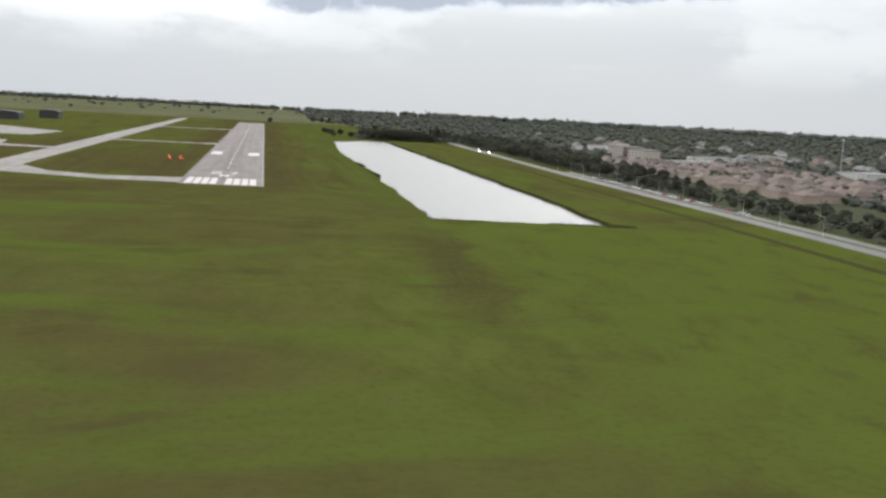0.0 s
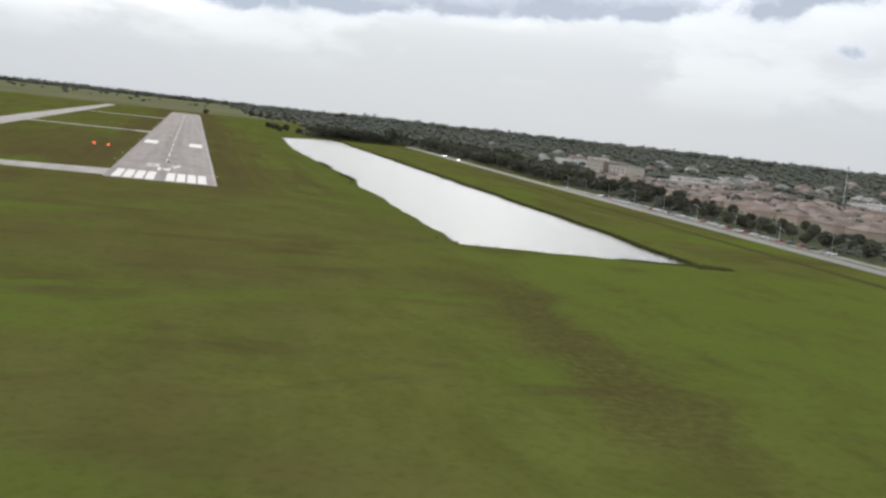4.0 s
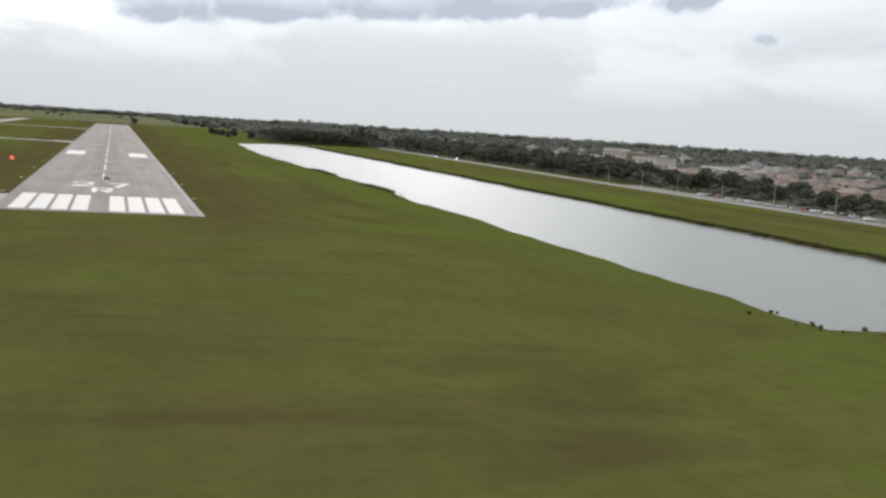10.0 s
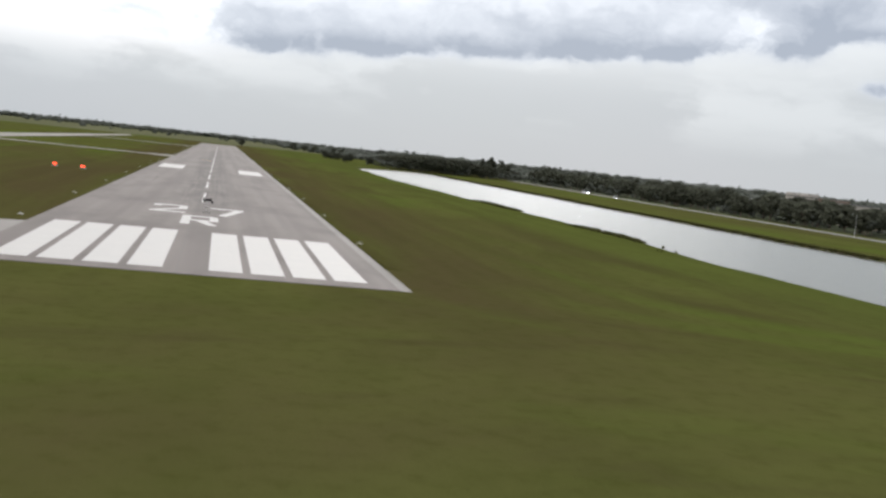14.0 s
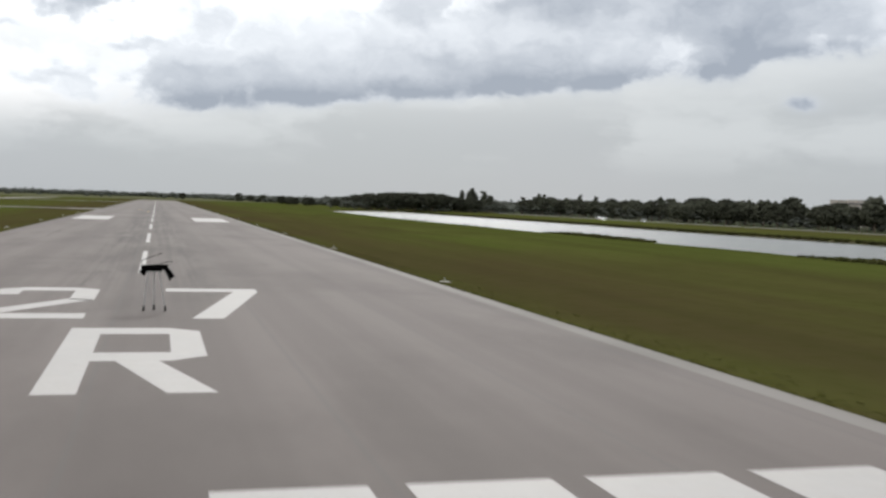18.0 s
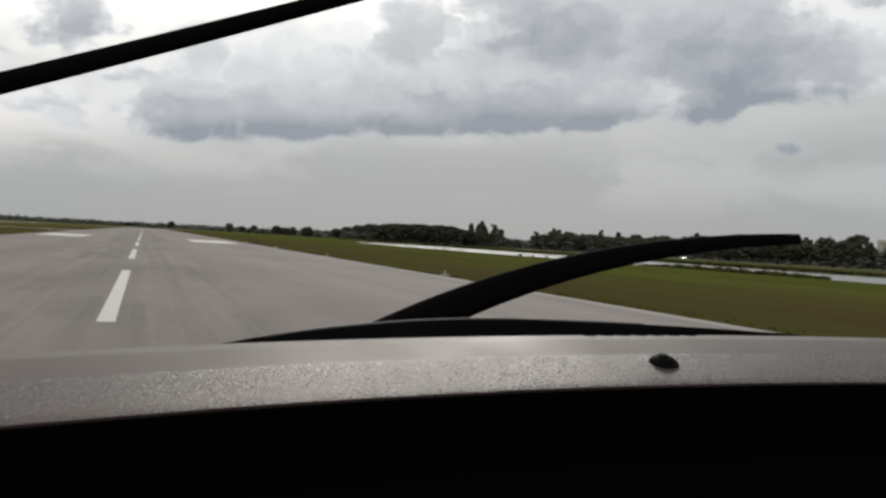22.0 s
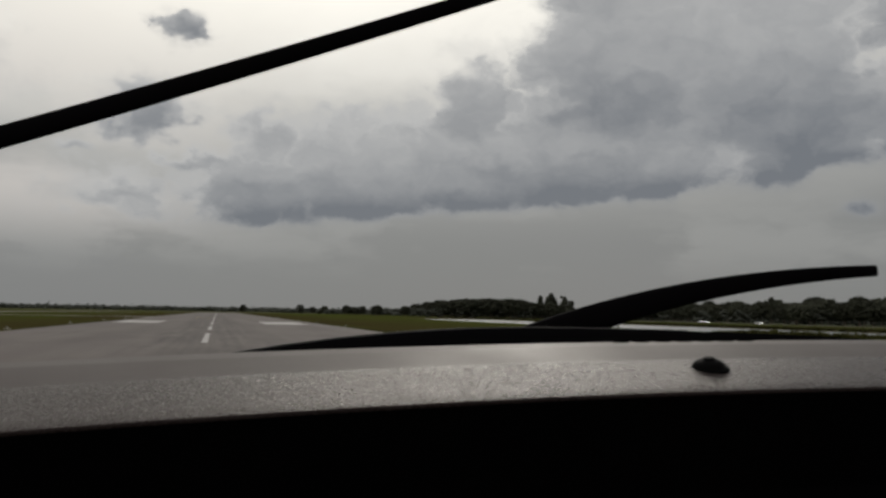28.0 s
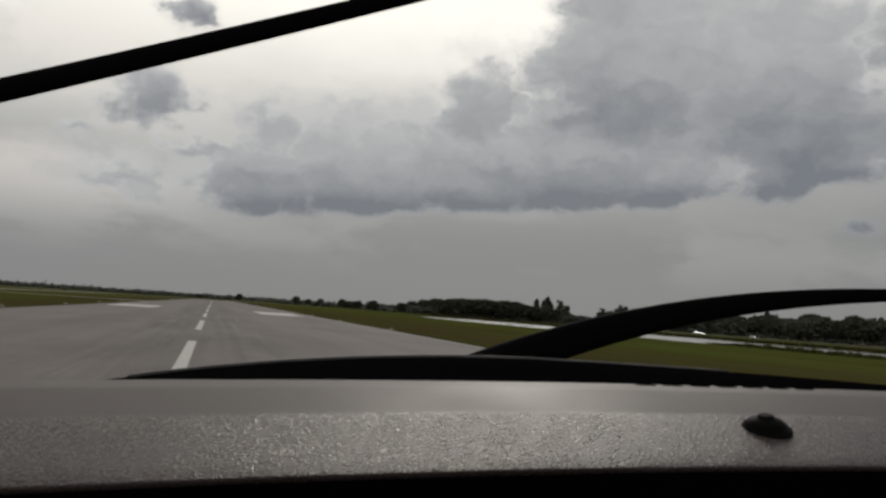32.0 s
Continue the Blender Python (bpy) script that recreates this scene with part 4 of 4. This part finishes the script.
row_house = house(18, 12.5, 5.6, CLAY, TAN_WALL, "row_house", "tan stucco row house with a pinkish clay tile roof", "house", group="row houses")
firsth = True
for i in range(8):
    for j in range(22):
        x, y = 374 + i * 22.5 + 2.2 * rng.normal(), 54 + j * 20.5 + 2.0 * rng.normal() + i * 3
        m = pose(x, y, 0, 0, 0, 90 * int(rng.integers(0, 4)) + 5 * rng.normal()) @ Matrix.Diagonal((1, 1, .85 + .35 * rng.random(), 1))
        if firsth:
            row_house.matrix_basis, firsth = m, False
        elif rng.random() < .86:
            copy_thing(row_house, m)
cottages = [house(15, 11, 3.6, r, w, "bungalow", lab, "house", group="bungalows") for r, w, lab in
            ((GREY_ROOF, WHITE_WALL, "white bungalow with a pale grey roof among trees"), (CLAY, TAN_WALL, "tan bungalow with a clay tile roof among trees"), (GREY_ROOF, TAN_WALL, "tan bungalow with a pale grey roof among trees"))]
for k in range(36):
    a, d = radians(14 + 32 * rng.random()), 560 + 1500 * rng.random() ** 1.3
    x, y = d * math.sin(a) + 120, d * math.cos(a) - 60
    if x < 330 or (355 < x < 560 and 40 < y < 520) or (400 < x < 520 and 540 < y < 680):
        x += 260
    m = pose(x, y, 0, 0, 0, 90 * int(rng.integers(0, 4)) + 8 * rng.normal()) @ Matrix.Diagonal((1.2, 1.2, 1.6, 1))
    if k < 3:
        cottages[k].matrix_basis = m
    else:
        copy_thing(cottages[int(rng.integers(0, 3))], m).matrix_basis = m


def office(at, turn):
    t = thing("office_building", "long cream four-storey building in two blocks with a brown stair core", "building", at)
    t.rotation_euler = (0, 0, radians(turn))
    part("wall", box(0, 28, 0, 34, -.3, 14.4), CREAM_WALL, t)
    part("wall", box(33.2, 62, 4, 30, -.3, 12.2), CREAM_WALL, t)
    part("stair_core", box(28.2, 33, 2, 32, -.3, 14.8, .1), BROWN_WALL, t, "brown rendered stair core")
    part("end_tower", box(-7, -.2, 6, 28, -.3, 17.4, .1), CREAM_WALL, t)
    r = part("roof", box(-.3, 28.1, -.4, 34.4, 14.4, 15.2, .1), GREY_ROOF, t)
    part("plant_room", box(4, 12, 10, 22, 15.2, 17.6, .1), CREAM_WALL, r)
    part("roof", box(33.1, 62.4, 3.6, 30.4, 12.2, 13.0, .1), GREY_ROOF, t)
    for f in range(4):
        for k in range(9):
            x, y = (3.2 + k * 5.4, -.06) if k < 5 else (36.6 + (k - 5) * 7.0, 3.94)
            if k >= 5 and f == 3:
                continue
            w = part("window", box(x - 1.5, x + 1.5, y - .06, y + .1, 1.5 + 3.4 * f, 2.9 + 3.4 * f), GREY_ROOF, t)
            part("pane", box(x - 1.35, x + 1.35, y - .1, y - .05, 1.75 + 3.4 * f, 2.65 + 3.4 * f), TINTED, w)
    return t


office((434, 644, 0), -72)
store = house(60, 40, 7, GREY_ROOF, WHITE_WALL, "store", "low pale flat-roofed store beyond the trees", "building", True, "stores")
store.matrix_basis = pose(470, 470, 0, 0, 0, 15) @ Matrix.Diagonal((.9, .9, 1, 1))
for x, y, r in ((560, 620, 10), (620, 380, 20), (700, 780, 5), (520, 900, 30)):
    copy_thing(store, pose(x, y, 0, 0, 0, r))

mast = thing("mast", "tall thin grey radio mast above the houses", "mast", (640, 470, 0))
part("base", box(-1.2, 1.2, -1.2, 1.2, -.3, .8, .1), CONCRETE, mast)
part("pole", tube(bmesh.new(), (0, 0, .8), (0, 0, 40), .55, .22, 12), STEEL, mast)
part("antenna", lathe([(.2, 36), (.9, 36.3), (.9, 38.4), (.2, 38.7)], 10), STEEL, mast)


def hangar(at, w, d, h):
    t = thing("hangar", "dark steel hangar with a low arched roof", "hangar", at, group="hangars")
    part("wall", box(-w / 2, w / 2, -d / 2, d / 2, -.3, h), DARK_METAL, t)
    bm = bmesh.new()
    n = 12
    ends = []
    for y in (-d / 2 - .4, d / 2 + .4):
        ends.append([bm.verts.new(((w / 2 + .4) * math.cos(math.pi * k / n), y, h + 3.0 * math.sin(math.pi * k / n))) for k in range(n + 1)])
    for k in range(n):
        bm.faces.new((ends[0][k], ends[1][k], ends[1][k + 1], ends[0][k + 1]))
    bm.faces.new(ends[0]), bm.faces.new(ends[1][::-1])
    part("roof", bm, DARK_METAL, t)
    for k in range(4):
        x = -w / 2 + w * (k + .5) / 4
        part("door_panel", box(x - w / 8 + .2, x + w / 8 - .2, -d / 2 - .15, -d / 2 - .02, 0, h - 1.2), DARK_METAL, t)


hangar((-345, 1000, 0), 60, 36, 9)
hangar((-300, 1130, 0), 28, 30, 10)
hangar((-430, 1020, 0), 60, 36, 9)


# ------------------------------------------------------------------ the aeroplane's nose, standing on the runway
def leather_material():
    mt = bpy.data.materials.new("grained_glareshield_vinyl")
    mt.use_nodes = True
    s = Nodes(mt.node_tree)
    b = mt.node_tree.nodes["Principled BSDF"]
    where = s.put("ShaderNodeTexCoord").outputs["Object"]
    wear = s.noise(where, 9.0, 5.0, 0.6)
    grain = s.put("ShaderNodeTexVoronoi")
    s.link(where, grain.inputs["Vector"])
    grain.inputs["Scale"].default_value = 900.0
    fine = s.noise(where, 1500.0, 3.0, 0.6)
    col = s.mix(s.step(wear, 0.35, 0.7), (0.026, 0.0188, 0.0177, 1), (0.042, 0.0315, 0.0297, 1))
    cell = s.split(grain.outputs["Color"])[0]
    b.inputs["Specular Tint"].default_value = (1.0, 0.85, 0.81, 1)
    b.inputs["Specular IOR Level"].default_value = 0.16
    n, n2 = s.put("ShaderNodeBump"), s.put("ShaderNodeBump")
    n.inputs["Distance"].default_value, n2.inputs["Distance"].default_value = 0.00034, 0.00012
    # the far half is smooth; its paler colour stands in for sky sheen
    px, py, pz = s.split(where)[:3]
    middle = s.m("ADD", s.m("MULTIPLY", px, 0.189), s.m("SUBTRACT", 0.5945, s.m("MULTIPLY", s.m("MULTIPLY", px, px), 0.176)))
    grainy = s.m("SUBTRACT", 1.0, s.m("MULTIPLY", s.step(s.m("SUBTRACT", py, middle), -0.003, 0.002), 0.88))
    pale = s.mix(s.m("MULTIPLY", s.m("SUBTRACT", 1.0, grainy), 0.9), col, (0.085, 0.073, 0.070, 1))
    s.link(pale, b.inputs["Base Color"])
    s.link(grainy, n.inputs["Strength"]), s.link(grainy, n2.inputs["Strength"])
    s.link(s.m("ADD", grain.outputs["Distance"], s.m("MULTIPLY", cell, 0.5)), n.inputs["Height"])
    s.link(s.m("ADD", s.m("SUBTRACT", 0.56, s.m("MULTIPLY", s.m("ADD", s.m("MULTIPLY", cell, 0.5), 0.5), s.m("MULTIPLY", grainy, 0.33))), s.m("MULTIPLY", s.m("SUBTRACT", wear, 0.5), 0.3)), b.inputs["Roughness"])
    s.link(fine, n2.inputs["Height"])
    s.link(n.outputs[0], n2.inputs["Normal"])
    s.link(n2.outputs[0], b.inputs["Normal"])
    return mt


VINYL = leather_material()
# panel base set darker in place of a closed cabin's shade
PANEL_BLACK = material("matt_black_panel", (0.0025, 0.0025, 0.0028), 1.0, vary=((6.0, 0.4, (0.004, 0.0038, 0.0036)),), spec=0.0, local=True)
COWL_BLACK = material("black_cowling_paint", (0.004, 0.004, 0.0045), 0.9, vary=((5.0, 0.4, (0.006, 0.0055, 0.005)),), spec=0.0, local=True)
TRIM = material("grey_seal_trim", (0.06, 0.058, 0.056), 0.7, vary=((30.0, 0.3, (0.08, 0.08, 0.08)),), local=True)
BLADE = material("dark_grey_blade", (0.0022, 0.0018, 0.0022), 0.8, vary=((4.0, 0.4, (0.004, 0.0032, 0.004)),), bump=((60.0, 0.0004),), spec=0.03, local=True)
KNOB = material("black_plastic_nozzle", (0.0025, 0.0025, 0.0025), 0.6, vary=((40.0, 0.3, (0.005, 0.0045, 0.004)),), spec=0.03, local=True)
LEGEND = material("faint_grey_legend", (0.035, 0.035, 0.035), 0.8, vary=((50.0, 0.3, (0.03, 0.03, 0.03)),), local=True)

plane = thing("aeroplane_nose", "aeroplane nose with grey grained glareshield and black panel on the runway", "aeroplane", (1.0, 88.0, 2.6))
SLOPE = 0.2334


def near_edge(x):
    return 0.536 + 0.1973 * x - 0.186 * x * x


def far_edge(x):
    return 0.6395 + 0.1799 * x - 0.1657 * x * x


def glareshield():
    bm = bmesh.new()
    xs = [-0.62 + 1.5 * k / 60 for k in range(61)]
    rows = []
    for x in xs:
        a, b = near_edge(x), far_edge(x)
        line = [(a + .003, SLOPE * a - .003), (a, SLOPE * a - .0006), (a + .0012, SLOPE * a + .0002)]
        for k in range(1, 9):
            y = a + (b - a) * k / 8
            line.append((y, SLOPE * y + .0012 * math.sin(math.pi * k / 8)))
        line.append((b + .012, SLOPE * b - .012))
        line.append((b + .02, SLOPE * b - .05))
        rows.append([bm.verts.new((x, y, z)) for y, z in line])
    for p, q in zip(rows, rows[1:]):
        for k in range(len(p) - 1):
            bm.faces.new((p[k], q[k], q[k + 1], p[k + 1]))
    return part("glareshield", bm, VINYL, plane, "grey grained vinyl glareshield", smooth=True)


shield = glareshield()


def curtain(name, depth, back, mat, label):
    """The panel under the glareshield's near edge."""
    bm = bmesh.new()
    xs = [-0.62 + 1.5 * k / 40 for k in range(41)]
    rows = []
    for x in xs:
        a = near_edge(x) + back
        z = SLOPE * near_edge(x)
        rows.append([bm.verts.new((x, a, z - .0022)), bm.verts.new((x, a + .035, z - .06)), bm.verts.new((x, a + .04, -depth)), bm.verts.new((x, a + .12, -depth)), bm.verts.new((x, a + .08, z - .02))])
    for p, q in zip(rows, rows[1:]):
        for k in range(4):
            bm.faces.new((p[k], q[k], q[k + 1], p[k + 1]))
    for r in (rows[0], rows[-1]):
        bm.faces.new(r)
    return part(name, bm, mat, plane, label)


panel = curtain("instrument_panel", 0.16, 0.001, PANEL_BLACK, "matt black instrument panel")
for k, (x, z, w, h) in enumerate(((.24, -.03, .012, .005), (.27, -.03, .018, .005),
                                  (.36, -.025, .018, .006), (.36, -.037, .028, .007), (.43, -.033, .03, .006), (-.32, -.05, .02, .007), (-.32, -.066, .02, .007))):
    y = near_edge(x) + .036
    part("legend_bar", box(x - w / 2, x + w / 2, y, y + .004, z - h / 2, z + h / 2), LEGEND, panel, "unreadable grey legend")

for z in (-.053, -.067):                               # airspeed placard
    words = bpy.data.curves.new("placard_text", "FONT")
    words.body, words.size, words.extrude = "KIAS", 0.0125, 0.0002
    words.materials.append(LEGEND)
    ob = new("placard_text", words)
    ob.parent, ob.location, ob.rotation_euler = panel, (-.275, near_edge(-.275) + .0335, z), (radians(90), 0, radians(14))
    ob["label"] = "faint grey placard text"

# demister slots at the foot of the windscreen
for k in range(7):
    x = 0.258 + .0145 * k
    y = far_edge(x) - .0015
    part("vent_slot", box(x - .0052, x + .0052, y - .0005, y + .003, SLOPE * y - .003, SLOPE * y + .0004), COWL_BLACK, shield, "black demister slot")

kx, ky = 0.2885, 0.6155
knob = part("nozzle", lathe([(.0150, -.004), (.0153, .0008), (.0147, .0024), (.0122, .0032), (.0118, .0050), (.0094, .0072), (.0058, .0086), (.0048, .0088), (.0044, .0102), (.0034, .0106), (.001, .0104)], 32), KNOB, shield, "black domed air nozzle", smooth=True)
knob.location = (kx, ky, SLOPE * ky)
knob.scale = (.76, .76, .70)
knob.rotation_euler = (math.atan(SLOPE), 0, radians(-24))


def crest_height(x):
    if x < 0.2216:
        return 0.1652 - 0.4582 * (x - 0.2216) ** 2
    return 0.1652 - 0.09 * (x - 0.2216) ** 2 - 0.9 * max(0.0, x - 0.44) ** 2


def cowling():
    bm = bmesh.new()
    xs = [-0.75 + 2.0 * k / 50 for k in range(51)]
    rows = []
    for x in xs:
        crest = crest_height(x)
        fall = max(0.0, abs(x - 0.24) - .42)
        line = [(far_edge(x) + .011, min(crest - .02, SLOPE * far_edge(x) - .03)), (.7005, crest - .004), (.703, crest), (.724, crest - .001)]
        for k in range(1, 7):
            y = .724 + .9 * k / 6
            line.append((y, crest - .17 * k / 6 - .03 * (k / 6) ** 2 - .25 * fall * k / 6))
        line.append((1.64, -.22))
        rows.append([bm.verts.new((x if k < 4 else .24 + (x - .24) * (1 - .3 * (y - .72)), y, z)) for k, (y, z) in enumerate(line)])
    for p, q in zip(rows, rows[1:]):
        for k in range(len(p) - 1):
            bm.faces.new((p[k], q[k], q[k + 1], p[k + 1]))
    return part("cowling", bm, COWL_BLACK, plane, "black engine cowling", smooth=True)


cowl = cowling()
bm = bmesh.new()
prev = None
for k in range(41):
    x = .02 + .3 * k / 40
    z = crest_height(x)
    here = [bm.verts.new((x, .712 + dy, z + dz)) for dy, dz in ((0, -.001), (0, .0005), (.003, .0005), (.003, -.001))]
    if prev:
        for j in range(4):
            bm.faces.new((prev[j], here[j], here[(j + 1) % 4], prev[(j + 1) % 4]))
    prev = here
part("seal_trim", bm, TRIM, cowl, "thin grey windscreen seal")

# propeller, at rest; its blades are bent to fit the camera's view
HUB = Vector((0.0, 1.75, -0.12))
bm = lathe([(.1, 0), (.098, .06), (.085, .14), (.05, .21), (.012, .25)], 24)
bmesh.ops.rotate(bm, verts=bm.verts, matrix=Matrix.Rotation(radians(-90), 3, "X"))
bmesh.ops.translate(bm, verts=bm.verts, vec=HUB + Vector((0, -.05, 0)))
prop = part("propeller_hub", bm, BLADE, plane, "dark grey hub of a two-bladed propeller at rest", smooth=True)


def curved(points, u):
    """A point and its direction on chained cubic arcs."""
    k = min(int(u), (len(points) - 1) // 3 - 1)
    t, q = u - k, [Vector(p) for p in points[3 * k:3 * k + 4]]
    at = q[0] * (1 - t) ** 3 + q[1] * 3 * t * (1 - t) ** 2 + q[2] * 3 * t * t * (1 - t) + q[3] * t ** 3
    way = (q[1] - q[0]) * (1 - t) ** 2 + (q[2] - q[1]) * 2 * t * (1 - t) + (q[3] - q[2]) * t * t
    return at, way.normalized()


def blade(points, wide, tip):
    """A blade curved to fit the camera's view: its middle line in the disc, and its half width at the root and at the
    tip.
    """
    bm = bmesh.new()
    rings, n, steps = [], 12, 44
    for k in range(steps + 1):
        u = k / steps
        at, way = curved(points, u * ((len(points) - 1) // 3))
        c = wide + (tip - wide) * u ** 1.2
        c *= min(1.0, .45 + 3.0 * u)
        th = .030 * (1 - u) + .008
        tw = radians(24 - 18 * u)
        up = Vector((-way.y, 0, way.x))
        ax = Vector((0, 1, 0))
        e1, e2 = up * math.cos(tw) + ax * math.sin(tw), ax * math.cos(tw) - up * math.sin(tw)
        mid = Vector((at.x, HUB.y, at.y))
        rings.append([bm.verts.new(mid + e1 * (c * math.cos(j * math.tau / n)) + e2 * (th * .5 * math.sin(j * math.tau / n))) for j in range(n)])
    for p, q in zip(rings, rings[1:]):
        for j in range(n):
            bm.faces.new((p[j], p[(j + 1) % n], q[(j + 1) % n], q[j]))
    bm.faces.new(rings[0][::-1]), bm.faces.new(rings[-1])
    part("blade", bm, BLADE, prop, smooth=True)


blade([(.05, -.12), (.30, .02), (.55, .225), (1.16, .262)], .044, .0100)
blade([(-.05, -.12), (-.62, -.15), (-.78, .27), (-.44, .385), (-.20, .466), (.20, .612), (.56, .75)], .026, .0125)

# added, unseen floor and wheels carry the nose; leg length fits the camera's height
part("floor_pan", box(-.25, .55, .62, 1.5, -.26, -.2, .03), PANEL_BLACK, plane)
part("bulkhead", box(-.2, .5, 1.46, 1.56, -.22, -.1, .02), PANEL_BLACK, plane)
for x, y in ((.12, 1.3), (-.45, .72), (.75, .72)):
    leg = part("gear_leg", tube(bmesh.new(), (x * .5 if y < 1 else x, y, -.22), (x, y, -2.38), .035, .025), STEEL, plane)
    part("wheel", tube(bmesh.new(), (x - .06, y, -2.39), (x + .06, y, -2.39), .155, .155, 20), RUBBER, leg, "small black tyre")


# ------------------------------------------------------------------ grass fringe along the runway's edge
def fringe():
    g = np.random.default_rng(5)
    n = 8000
    side = np.where(g.random(n) < .7, 1.0, -1.0)
    x = side * (24.25 + 2.6 * g.random(n) ** 2.2)
    x = np.where(side < 0, x + 1.3, x)
    y = 20 + 330 * g.random(n) ** 1.3
    h = .03 + .08 * g.random(n) ** 2
    a = g.random(n) * 6.28
    w = .03 + .06 * g.random(n)
    p0 = np.stack([x - w * np.cos(a), y - w * np.sin(a), np.zeros(n)], 1)
    p1 = np.stack([x + w * np.cos(a), y + w * np.sin(a), np.zeros(n)], 1)
    p2 = np.stack([x + .08 * g.normal(size=n), y + .08 * g.normal(size=n), h], 1)
    keep = ~((x < 0) & (y < 60))
    v = np.stack([p0, p1, p2], 1)[keep].reshape(-1, 3)
    me = bpy.data.meshes.new("grass_fringe")
    me.from_pydata(v.tolist(), [], np.arange(len(v)).reshape(-1, 3).tolist())
    me.materials.append(TUFT)
    tagged(new("grass_fringe", me), "short uneven grass tufts along the runway edge", "grass", kind="stuff")


TUFT = material("grass_tufts", (0.062, 0.064, 0.012), 0.95, vary=((0.3, 0.7, (0.066, 0.058, 0.018)), (3.0, 0.4, (0.05, 0.064, 0.009))), spec=0.0)
fringe()
